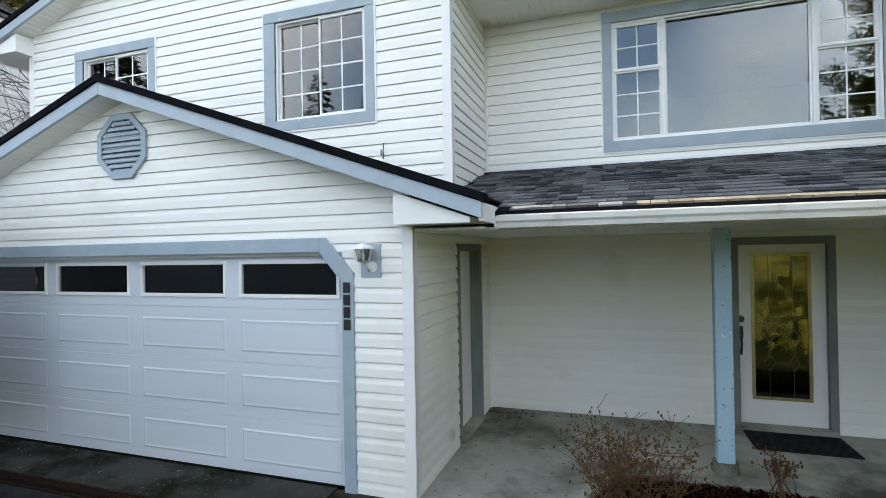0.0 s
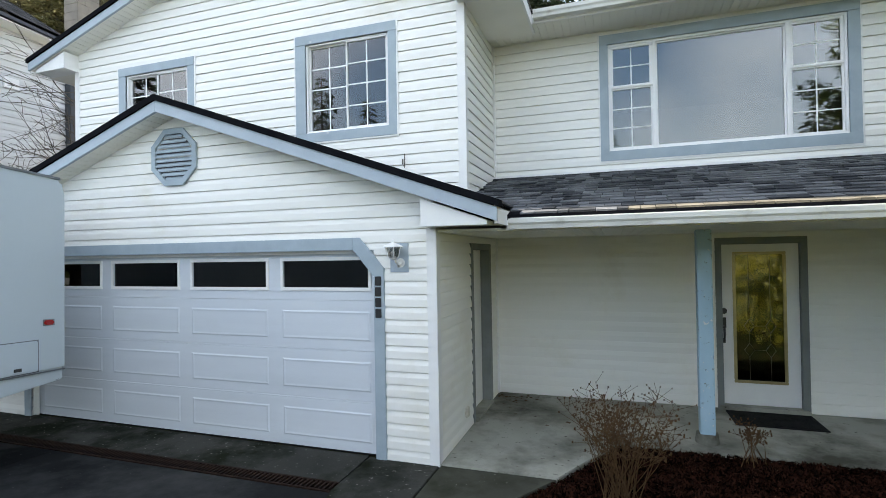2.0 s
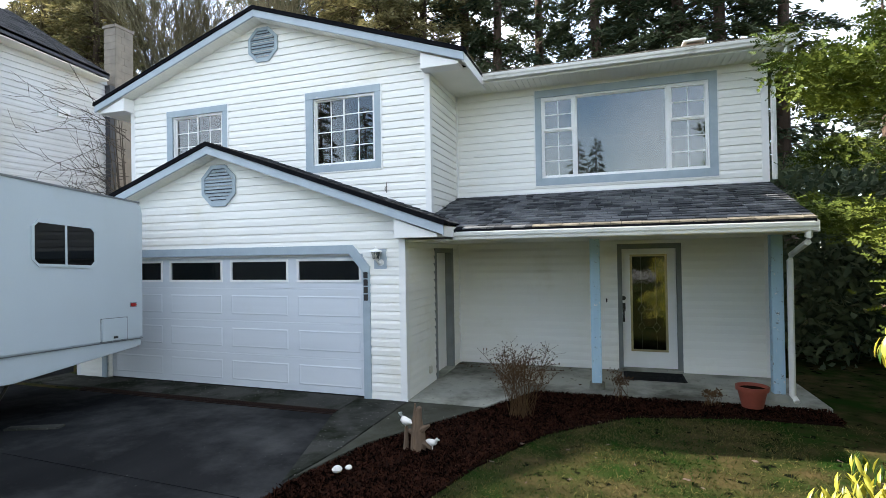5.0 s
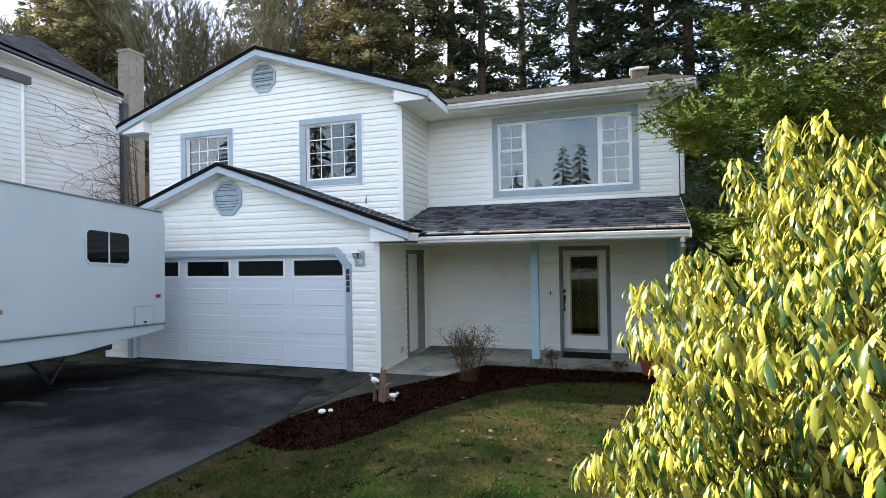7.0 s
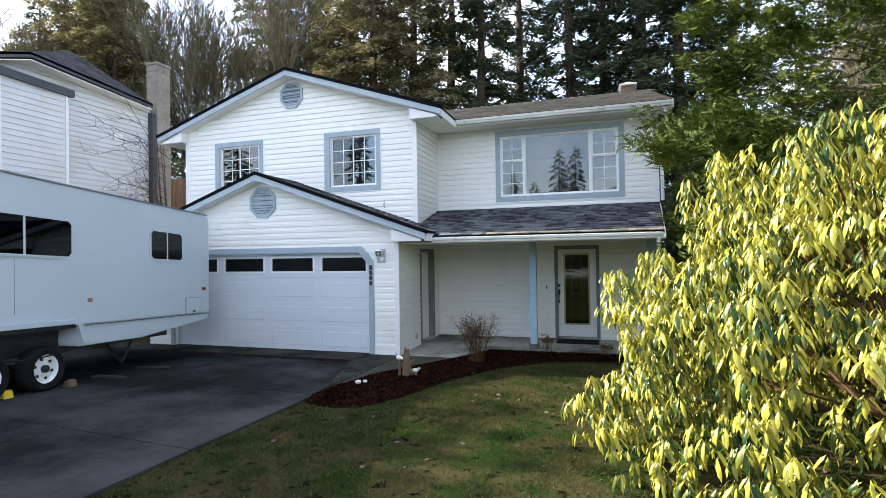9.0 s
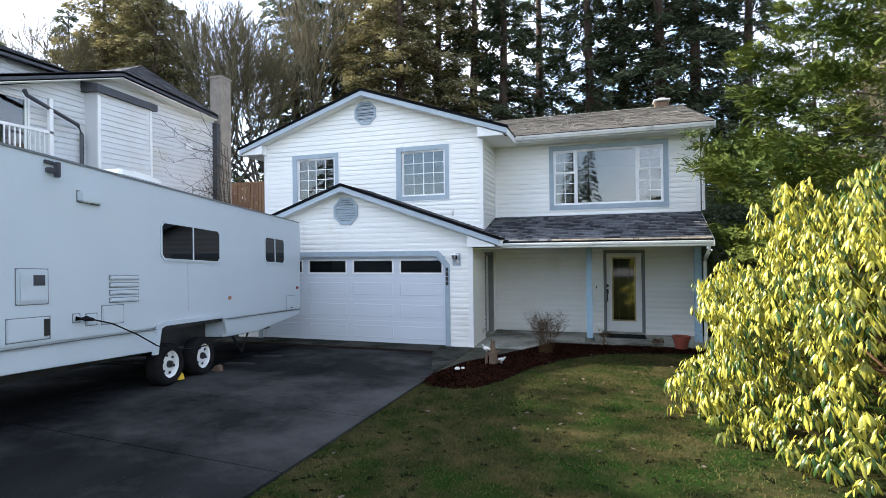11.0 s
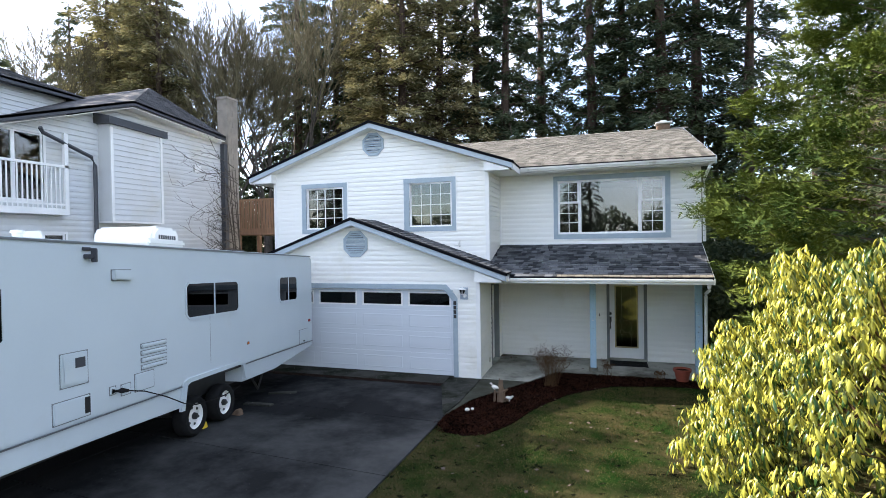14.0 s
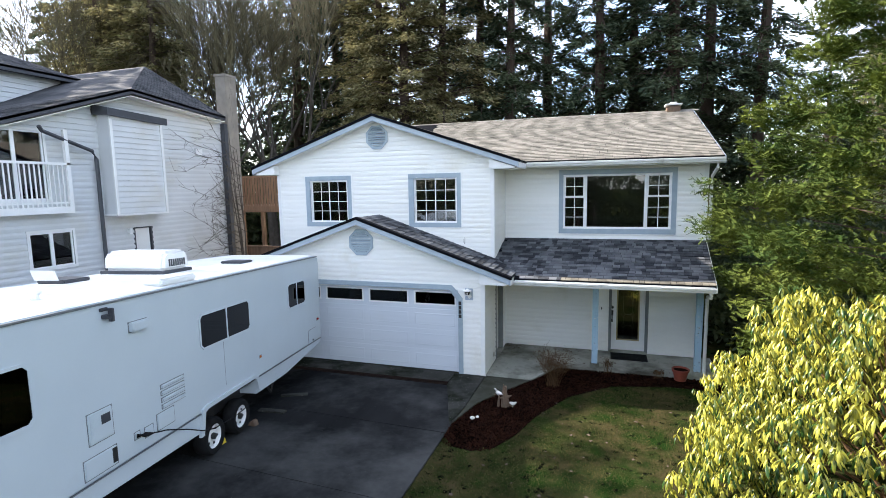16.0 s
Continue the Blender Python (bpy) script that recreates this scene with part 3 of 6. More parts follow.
# rooms behind the glass, the unlit ones coloured dark
def room(x0, x1, y0, y1, z0, z1, mat):
    b = M()
    b.poly([(x0, y0, z0), (x1, y0, z0), (x1, y1, z0), (x0, y1, z0)]).poly([(x0, y0, z1), (x1, y0, z1), (x1, y1, z1), (x0, y1, z1)])
    b.poly([(x0, y1, z0), (x1, y1, z0), (x1, y1, z1), (x0, y1, z1)]).poly([(x0, y0, z0), (x0, y1, z0), (x0, y1, z1), (x0, y0, z1)]).poly([(x1, y0, z0), (x1, y1, z0), (x1, y1, z1), (x1, y0, z1)])
    part("room", b, mat, house)


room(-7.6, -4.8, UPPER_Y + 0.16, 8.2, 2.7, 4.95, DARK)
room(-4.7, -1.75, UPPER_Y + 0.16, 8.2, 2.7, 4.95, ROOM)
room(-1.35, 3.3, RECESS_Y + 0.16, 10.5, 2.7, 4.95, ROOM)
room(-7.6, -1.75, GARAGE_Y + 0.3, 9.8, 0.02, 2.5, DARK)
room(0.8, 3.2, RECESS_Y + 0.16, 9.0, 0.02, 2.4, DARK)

# garage door
gd = part("garage_door", M().box(GDOOR[0], GDOOR[1], GARAGE_Y + 0.12, GARAGE_Y + 0.14, 0.0, 0.02), BLACK, house, "white sectional garage door with a row of dark windows")
AT_D = to_front(GARAGE_Y + 0.07)
cw, sh = (GDOOR[1] - GDOOR[0]) / 4, 0.513
for r in range(4):
    z0 = 0.012 + r * sh
    s = M()
    lights = []
    for c in range(4):
        a = GDOOR[0] + c * cw
        if r == 3:
            lights.append((a + 0.11, a + cw - 0.11, z0 + 0.13, z0 + 0.41))
    lv = sorted({z0, z0 + sh - 0.003} | {q for h in lights for q in h[2:]})
    for za, zb in zip(lv, lv[1:]):
        for a, b in spans(GDOOR[0] + 0.004, GDOOR[1] - 0.004, lights, za, zb):
            strip(AT_D, a, b, za, zb, -0.035, 0.0, s)
    sec = part("door_section", s, DOORPAINT, gd)
    for c in range(4):
        a = GDOOR[0] + c * cw
        if r < 3:
            o, i = (a + 0.09, a + cw - 0.09, z0 + 0.10, z0 + sh - 0.11), (a + 0.13, a + cw - 0.13, z0 + 0.135, z0 + sh - 0.145)
            q = M()
            for k in range(4):
                oc = [(o[0], o[2]), (o[1], o[2]), (o[1], o[3]), (o[0], o[3])]
                ic = [(i[0], i[2]), (i[1], i[2]), (i[1], i[3]), (i[0], i[3])]
                j = (k + 1) % 4
                mc = [((oc[e][0] * 0.55 + ic[e][0] * 0.45), (oc[e][1] * 0.55 + ic[e][1] * 0.45)) for e in range(4)]
                q.poly([AT_D(oc[k][0], 0.0005, oc[k][1]), AT_D(oc[j][0], 0.0005, oc[j][1]), AT_D(mc[j][0], 0.0065, mc[j][1]), AT_D(mc[k][0], 0.0065, mc[k][1])])
                q.poly([AT_D(mc[k][0], 0.0065, mc[k][1]), AT_D(mc[j][0], 0.0065, mc[j][1]), AT_D(ic[j][0], 0.004, ic[j][1]), AT_D(ic[k][0], 0.004, ic[k][1])])
            q.poly([AT_D(i[0], 0.004, i[2]), AT_D(i[1], 0.004, i[2]), AT_D(i[1], 0.004, i[3]), AT_D(i[0], 0.004, i[3])])
            part("raised_panel", q, DOORPAINT, sec)
        else:
            h = lights[c]
            part("window_frame", ring(AT_D, h[0] - 0.035, h[1] + 0.035, h[2] - 0.035, h[3] + 0.035, 0.035, -0.01, 0.012), WHITE, sec, bevel=0.004)
            part("pane", strip(AT_D, h[0], h[1], h[2], h[3], -0.02, -0.016), PANEDOOR, sec)
part("door_stop", M().box(GDOOR[0], GDOOR[1], GARAGE_Y + 0.02, GARAGE_Y + 0.07, 2.03, 2.06), WHITE, house)
part("weather_seal", M().box(GDOOR[0] + 0.01, GDOOR[1] - 0.01, GARAGE_Y + 0.065, GARAGE_Y + 0.1, 0.0, 0.014), RUBBER, gd)
TW = 0.125
gt = M()
strip(AT_G, GDOOR[0] + 0.22, GDOOR[1] - 0.22, 2.06, 2.06 + TW, 0.0, 0.04, gt)
for s, e in ((1, GDOOR[1]), (-1, GDOOR[0])):
    strip(AT_G, min(e, e + s * TW * 0.9), max(e, e + s * TW * 0.9), 0.0, 1.80, 0.0, 0.04, gt)
    q = [(e - s * 0.22, 2.06), (e, 1.80), (e + s * TW * 0.9, 1.80), (e + s * TW * 0.9, 1.88), (e - s * 0.15, 2.06 + TW), (e - s * 0.22, 2.06 + TW)]
    gt.hexa([AT_G(u, 0.0, z) for u, z in q], [AT_G(u, 0.04, z) for u, z in q])
    gt.hexa([AT_G(u, -0.06, z) for u, z in ((e - s * 0.23, 2.06), (e, 1.79), (e, 2.06))], [AT_G(u, -0.001, z) for u, z in ((e - s * 0.23, 2.06), (e, 1.79), (e, 2.06))])
part("garage_door_trim", gt, BLUE, house, "weathered blue-grey boards with clipped corners", bevel=0.004)

# number plate bars down the trim
for k in range(4):
    z = 1.80 - 0.105 * k
    part("number_bar", strip(AT_G, GDOOR[1] + 0.02, GDOOR[1] + 0.085, z - 0.09, z, 0.041, 0.052), BLACK, house, "black figure on the trim as a bar", bevel=0.004)


def octagon(cx, z, r, at, owner):
    v = part("gable_vent", M().hexa([at(cx + r * math.cos(math.pi / 8 + k * math.pi / 4), 0.012, z + r * math.sin(math.pi / 8 + k * math.pi / 4)) for k in range(8)], [at(cx + r * math.cos(math.pi / 8 + k * math.pi / 4), 0.022, z + r * math.sin(math.pi / 8 + k * math.pi / 4)) for k in range(8)]), DARKTRIM, owner, "octagonal blue-grey louvred gable vent")
    fr = M()
    for k in range(8):
        a, b = math.pi / 8 + k * math.pi / 4, math.pi / 8 + (k + 1) * math.pi / 4
        p = lambda q, t, o: at(cx + q * math.cos(t), o, z + q * math.sin(t))
        fr.hexa([p(r * 0.84, a, 0.02), p(r * 1.02, a, 0.02), p(r * 1.02, b, 0.02), p(r * 0.84, b, 0.02)], [p(r * 0.84, a, 0.05), p(r * 1.02, a, 0.05), p(r * 1.02, b, 0.05), p(r * 0.84, b, 0.05)])
    part("frame", fr, BLUE, v)
    for k in range(10):
        h = -0.78 * r + k * 1.56 * r / 10
        half = min(0.78 * r, r * 0.78 * 1.38 - abs(h + 0.07 * r))
        part("slat", M().hexa([at(cx - half, 0.024, z + h + 0.10 * r), at(cx + half, 0.024, z + h + 0.10 * r), at(cx + half, 0.048, z + h), at(cx - half, 0.048, z + h)], [at(cx - half, 0.024, z + h + 0.13 * r), at(cx + half, 0.024, z + h + 0.13 * r), at(cx + half, 0.048, z + h + 0.04 * r), at(cx - half, 0.048, z + h + 0.04 * r)]), BLUE, v)


octagon(APEX, 3.17, 0.345, AT_G, house)
octagon(APEX, 5.84, 0.325, AT_U, house)

# front door
fdm = part("front_door", strip(AT_R, FD[0] + 0.03, FD[1] - 0.03, 0.07, FD[3] - 0.035, -0.08, -0.04), WHITE, house, "white entry door with a tall leaded glass panel")
trim = M()
strip(AT_R, FD[0] - 0.045, FD[0] + 0.028, 0.02, FD[3] + 0.05, -0.1, 0.032, trim)
strip(AT_R, FD[1] - 0.028, FD[1] + 0.045, 0.02, FD[3] + 0.05, -0.1, 0.032, trim)
strip(AT_R, FD[0] + 0.028, FD[1] - 0.028, FD[3] - 0.033, FD[3] + 0.05, -0.1, 0.03, trim)
part("door_frame", trim, DOORTRIM, fdm, "dark grey-blue door frame", bevel=0.004)
part("threshold", strip(AT_R, FD[0] - 0.03, FD[1] + 0.03, 0.0, 0.066, -0.1, 0.09), PORCHC, fdm, bevel=0.006)
part("glass_frame", ring(AT_R, 1.455, 2.035, 0.34, 1.97, 0.035, -0.041, -0.024), BRASS, fdm, "dull gold glass surround", bevel=0.005)
part("glass_panel", strip(AT_R, 1.49, 2.0, 0.375, 1.935, -0.0395, -0.036), PANELEAD, fdm)
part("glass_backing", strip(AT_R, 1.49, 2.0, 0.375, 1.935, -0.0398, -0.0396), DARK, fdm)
came = M()
for cx, cz in ((1.63, 1.05), (1.86, 1.05), (1.63, 0.75), (1.86, 0.75)):
    d = [(cx - 0.055, cz), (cx, cz + 0.085), (cx + 0.055, cz), (cx, cz - 0.085)]
    for a, b in zip(d, d[1:] + d[:1]):
        came.tube([AT_R(a[0], -0.034, a[1]), AT_R(b[0], -0.034, b[1])], 0.0035, 4)
for cx in (1.63, 1.86):
    for za, zb in ((0.375, 0.665), (0.835, 0.965), (1.135, 1.935)):
        came.tube([AT_R(cx, -0.034, za), AT_R(cx, -0.034, zb)], 0.003, 4)
for cz in (0.75, 1.05):
    came.tube([AT_R(1.685, -0.034, cz), AT_R(1.805, -0.034, cz)], 0.003, 4)
part("lead_came", came, LEAD, fdm)
hd = M().tube([AT_R(1.345, -0.035, 0.87), AT_R(1.345, 0.025, 0.89), AT_R(1.345, 0.035, 0.96), AT_R(1.345, 0.025, 1.04), AT_R(1.345, -0.035, 1.06)], 0.014, 8)
strip(AT_R, 1.315, 1.375, 1.02, 1.15, -0.04, -0.02, hd)
strip(AT_R, 1.325, 1.365, 0.83, 0.89, -0.04, -0.022, hd)
part("handle", hd, BLACK, fdm, "black lever handle set", bevel=0.0)
part("deadbolt", M().lathe([(0.0, -0.062), (0.034, -0.062), (0.04, -0.035), (0.0, -0.035)], (1.345, RECESS_Y + 0.04, 1.235), "y", 18), BLACK, fdm, smooth=True)
part("doorbell", strip(AT_R, 1.06, 1.085, 1.16, 1.23, 0.0, 0.03), BLACK, house, bevel=0.004)

# garage side door
sd = part("side_door", M().box(SIDE_X - 0.13, SIDE_X - 0.09, SD[0] + 0.03, SD[1] - 0.03, 0.05, SD[3] - 0.03), WHITE, house, "plain white side door set deep in a grey-blue frame")
part("door_frame", M().box(SIDE_X - 0.15, SIDE_X + 0.03, SD[0] - 0.06, SD[0] + 0.03, 0.02, SD[3] + 0.05).box(SIDE_X - 0.15, SIDE_X + 0.03, SD[1] - 0.03, SD[1] + 0.09, 0.02, SD[3] + 0.05).box(SIDE_X - 0.15, SIDE_X + 0.03, SD[0] + 0.03, SD[1] - 0.03, SD[3] - 0.03, SD[3] + 0.05), DOORTRIM, sd, bevel=0.004)
part("threshold", M().box(SIDE_X - 0.15, SIDE_X + 0.06, SD[0], SD[1], 0.0, 0.05), PORCHC, sd)
part("outlet_box", M().box(SIDE_X + 0.012, SIDE_X + 0.05, 4.48, 4.57, 0.19, 0.30), BEIGE, house, "beige weatherproof outlet box", bevel=0.008)

# ---- roofs ----
def roof_slope(name, quad, thick, mat, owner, label=""):
    return part(name, M().slab(quad, thick), mat, owner, label)


def shingles(quad, owner, mat, expo=0.145, seed=1, split=False, wmin=0.15, wmax=0.30, clip=None, first=None):
    """Shingle tabs over a slope: quad = eave start, eave end, top end, top start."""
    a, b, c, d = [Vector(p) for p in quad]
    up = (d - a)
    rows = max(1, int(up.length / expo))
    nrm = (b - a).cross(d - a).normalized()
    if nrm.z < 0:
        nrm = -nrm
    r = random.Random(seed)
    joined = M()
    count = 0
    for j in range(rows):
        t0, t1 = j / rows, min(1.0, (j + 1.25) / rows)
        s0, e0 = a.lerp(d, t0), b.lerp(c, t0)
        s1, e1 = a.lerp(d, t1), b.lerp(c, t1)
        L = (e0 - s0).length
        x = -r.uniform(0, wmax)
        while x < L:
            w = r.uniform(wmin, wmax)
            u0, u1 = max(0, x) / L, min(L, x + w - 0.007) / L
            x += w
            if u1 - u0 < 0.004:
                continue
            h = 0.006 + r.random() * 0.007
            p = [s0.lerp(e0, u0), s0.lerp(e0, u1), s1.lerp(e1, u1), s1.lerp(e1, u0)]
            if clip and not clip((p[0] + p[2]) / 2):
                continue
            lo = [q + nrm * 0.001 for q in p]
            hi = [p[0] + nrm * (h + 0.008), p[1] + nrm * (h + 0.008), p[2] + nrm * 0.004, p[3] + nrm * 0.004]
            # the sunlit stretch of the eave row gets its lighter colour here
            use = first if (first and j == 0 and p[0].x > 0.1) else mat
            if split and count < 300:
                part("shingle", M().hexa(lo, hi), use, owner)
                count += 1
            else:
                joined.hexa(lo, hi)
    if joined.f:
        part("shingles", joined, SH_DARKI if mat == SH_DARK else mat, owner, kind="stuff")


def gable_roof(y0, y1, top, slope, half, dark, owner, name):
    """Two slopes that fall to either side of the ridge over APEX."""
    out = []
    for s in (1, -1):
        e = (APEX + s * half, top - slope * half)
        quad = [(e[0], y0, e[1]), (e[0], y1, e[1]), (APEX, y1, top), (APEX, y0, top)]
        rf = roof_slope(name, quad, 0.05, BLACKEDGE, owner)
        out.append((rf, quad))
        # rake fascia, drip edge, soffit and boxed return
        f = M().hexa([(APEX, y0 - 0.03, top - 0.05), (e[0], y0 - 0.03, e[1] - 0.05), (e[0], y0 - 0.03, e[1] - 0.172), (APEX, y0 - 0.03, top - 0.172)],
                     [(APEX, y0 + 0.005, top - 0.05), (e[0], y0 + 0.005, e[1] - 0.05), (e[0], y0 + 0.005, e[1] - 0.172), (APEX, y0 + 0.005, top - 0.172)])
        part("rake_fascia", f, TRIMGREY, owner, bevel=0.003)
        d = M().hexa([(APEX, y0 - 0.05, top + 0.02), (e[0] + s * 0.02, y0 - 0.05, e[1] + 0.014), (e[0] + s * 0.02, y0 - 0.05, e[1] - 0.049), (APEX, y0 - 0.05, top - 0.049)],
                     [(APEX, y0 + 0.1, top + 0.02), (e[0] + s * 0.02, y0 + 0.1, e[1] + 0.014), (e[0] + s * 0.02, y0 + 0.1, e[1] - 0.049), (APEX, y0 + 0.1, top - 0.049)])
        part("drip_edge", d, BLACKEDGE, owner)
    return out


GX = 3.80
g_roof = gable_roof(3.36, UPPER_Y, 3.80, 0.354, GX, True, house, "garage_roof")
u_roof = gable_roof(4.47, 9.6, 6.41, 0.338, GX, True, house, "wing_roof")
for (rf, quad), k in zip(g_roof, (3, 4)):
    shingles(quad, rf, SH_DARK, seed=k)
for (rf, quad), k in zip(u_roof, (5, 6)):
    shingles(quad, rf, SH_TAN, seed=k, clip=lambda p: p.z > 5.13 + 0.341 * (p.y - 5.62) - 0.03)
for y0, wall_y, top, slope in ((3.36, GARAGE_Y, 3.80, 0.354), (4.47, UPPER_Y, 6.41, 0.338)):
    for s in (1, -1):
        line = []
        for k in range(40):
            xa, xb = GX * k / 40, GX * (k + 1) / 40 - 0.008
            line += [(xa, 0.0), (xb, 0.0), (xb + 0.001, 0.012), (xb + 0.007, 0.012)]
        prof = [(APEX + s * x, top - slope * x - 0.17 + h) for x, h in line] + [(APEX + s * GX, top - slope * GX - 0.145), (APEX, top - 0.145)]
        part("rake_soffit", M().hexa([(x, y0, z) for x, z in prof], [(x, wall_y + 0.02, z) for x, z in prof]), SOFFIT, house)
    for s in (1, -1):
        xa, xb = APEX + s * 3.08, APEX + s * (GX - 0.10)
        zb = top - slope * (GX - 0.1) - 0.21
        za = top - slope * 3.08 - 0.21
        yb = y0 + 0.02
        m = M().hexa([(xa, yb, zb - 0.02), (xb, yb, zb - 0.02), (xb, yb, zb + 0.02), (xa, yb, za + 0.02)], [(xa, wall_y + 0.01, zb - 0.02), (xb, wall_y + 0.01, zb - 0.02), (xb, wall_y + 0.01, zb + 0.02), (xa, wall_y + 0.01, za + 0.02)])
        part("eave_return", m, WHITE, house, "white boxed eave return", bevel=0.003)

# eaves along the wing and garage sides
for s in (1, -1):
    for y0, y1, z in ((3.36, UPPER_Y, 3.80 - 0.354 * GX), (4.47, 5.9, 6.41 - 0.338 * GX)):
        x = APEX + s * GX
        part("eave_fascia", M().box(min(x, x - s * 0.03), max(x, x - s * 0.03), y0, y1, z - 0.19, z - 0.02), WHITE, house)
        part("eave_soffit", M().box(min(x - s * 0.03, APEX + s * 3.0), max(x - s * 0.03, APEX + s * 3.0), y0 + 0.27, y1, z - 0.19, z - 0.175), SOFFIT, house)

main_eave, ridge_y, ridge_z = (5.62, 5.13), 10.7, 6.86
fq = [(-8.2, main_eave[0], main_eave[1]), (3.74, main_eave[0], main_eave[1]), (3.74, ridge_y, ridge_z), (-8.2, ridge_y, ridge_z)]
rf = roof_slope("main_roof", fq, 0.05, BLACKEDGE, house, "weathered tan asphalt shingle roof")
shingles(fq, rf, SH_TAN, seed=8, wmin=0.11, wmax=0.27, clip=lambda p: p.x > -4.8 and (p.x > -0.8 or p.z > 6.41 - 0.338 * abs(p.x - APEX) - 0.02))
roof_slope("back_roof", [(3.74, 2 * ridge_y - main_eave[0], main_eave[1]), (-8.2, 2 * ridge_y - main_eave[0], main_eave[1]), (-8.2, ridge_y, ridge_z), (3.74, ridge_y, ridge_z)], 0.05, SH_TAN, house)
cap = M()
k = -8.1
rr = random.Random(9)
while k < 3.7:
    cap.hexa([(k, ridge_y - 0.14, ridge_z - 0.03), (k + 0.24, ridge_y - 0.14, ridge_z - 0.035), (k + 0.24, ridge_y, ridge_z + 0.012), (k, ridge_y, ridge_z + 0.02)], [(k, ridge_y - 0.14, ridge_z - 0.045), (k + 0.24, ridge_y - 0.14, ridge_z - 0.045), (k + 0.24, ridge_y, ridge_z - 0.01), (k, ridge_y, ridge_z - 0.01)])
    k += 0.245
part("ridge_cap", cap, SH_TAN, house)
part("rake_board", M().hexa([(3.74, 5.62, 5.12), (3.74, ridge_y, 6.85), (3.74, ridge_y, 6.68), (3.74, 5.62, 4.95)], [(3.77, 5.62, 5.12), (3.77, ridge_y, 6.85), (3.77, ridge_y, 6.68), (3.77, 5.62, 4.95)]), TRIMGREY, house)
vent = part("roof_vent", M().box(2.95, 3.35, 10.45, 10.85, 6.7, 6.97), DRIFT, house, "squat square brown roof chimney", bevel=0.02)
part("cap", M().box(2.90, 3.40, 10.40, 10.90, 7.0, 7.05).box(3.05, 3.25, 10.55, 10.75, 7.05, 7.12), GALV, vent, bevel=0.01)


def gutter(x0, x1, y, z, owner):
    prof = [(0.0, 0.0), (-0.09, 0.0), (-0.10, 0.035), (-0.115, 0.055), (-0.12, 0.095), (-0.112, 0.097), (-0.105, 0.06), (-0.085, 0.008), (-0.005, 0.008), (-0.005, 0.11), (0.0, 0.11)]
    return part("gutter", M().hexa([(x0, y + a, z + b) for a, b in prof], [(x1, y + a, z + b) for a, b in prof]), GALV, owner, "white metal gutter with dirty streaks")


gutter(-0.86, 3.74, main_eave[0] - 0.0, 4.99, house)
part("eave_fascia_board", M().box(-0.9, 3.74, 5.625, 5.65, 4.96, 5.09), WHITE, house)


def soffit(x0, x1, y0, y1, z, name):
    """One ribbed vinyl sheet."""
    line, k = [], x0
    while k < x1 - 0.01:
        e = min(k + 0.1, x1)
        line += [(k, z), (e - 0.008, z), (e - 0.007, z + 0.012), (e - 0.001, z + 0.012)]
        k += 0.1
    line += [(x1, z + 0.024), (x0, z + 0.024)]
    part(name, M().hexa([(x, y0, h) for x, h in line], [(x, y1, h) for x, h in line]), SOFFIT, house)


soffit(SIDE_X + 0.03, 3.74, 5.65, RECESS_Y - 0.02, 4.97, "main_soffit")
PE, PT = (3.78, 2.365), (RECESS_Y - 0.016, 3.07)
pq = [(-1.55, PE[0], PE[1]), (3.34, PE[0], PE[1]), (3.52, PT[0], PT[1]), (-1.55, PT[0], PT[1])]
pr = roof_slope("porch_roof", pq, 0.05, BLACKEDGE, house, "dark grey asphalt shingle porch roof")
g_z = lambda x: 3.80 - 0.354 * (x - APEX)
shingles(pq, pr, SH_DARK, expo=0.148, seed=11, split=True, wmin=0.09, wmax=0.24, clip=lambda p: p.x > -1.5 and (p.y > UPPER_Y or p.z > g_z(p.x) - 0.03), first=SH_SUNEDGE)
gutter(-0.86, 3.32, PE[0], 2.225, house)
part("porch_fascia", M().box(-0.9, 3.34, PE[0] + 0.005, PE[0] + 0.03, 2.222, 2.31), WHITE, house)
soffit(-0.95, 3.36, PE[0] + 0.03, RECESS_Y - 0.02, 2.215, "porch_soffit")
soffit(SIDE_X + 0.03, -0.95, GARAGE_Y + 0.02, RECESS_Y - 0.02, 2.215, "porch_soffit")
part("porch_roof_end", M().hexa([(3.34, PE[0], 2.215), (3.34, PE[0], 2.335), (3.52, PT[0], 3.04), (3.52, PT[0], 2.215)], [(3.365, PE[0], 2.215), (3.365, PE[0], 2.335), (3.545, PT[0], 3.04), (3.545, PT[0], 2.215)]), VINYL, house)
part("wall_flashing", strip(AT_R, SIDE_X + 0.03, RIGHT_X, 3.06, 3.10, 0.0, 0.03), WHITE, house)


def downspout(path, owner, mat=GALV):
    part("downspout", M().tube(path, 0.038, 6), mat, owner, smooth=False)


downspout([(3.60, 5.58, 4.98), (3.60, 5.6, 4.86), (3.58, 6.10, 4.66), (3.58, 6.14, 4.5), (3.58, 6.14, 3.1)], house)
downspout([(3.24, 3.72, 2.25), (3.24, 3.74, 2.16), (3.25, 3.80, 2.10), (3.35, 4.70, 1.95), (3.36, 4.79, 1.88), (3.36, 4.80, 0.12), (3.38, 4.70, 0.06)], house)
for x in (0.93, 3.23):
    p = part("porch_post", M().box(x - 0.07, x + 0.07, 4.84, 4.98, 0.11, 2.215), POSTBLUE, house, "peeling light blue square porch post", bevel=0.008)
    part("footing", M().lathe([(0.0, 0.01), (0.115, 0.01), (0.105, 0.115), (0.0, 0.115)], (x, 4.91, 0.0), "z", 20), PORCHC, p)

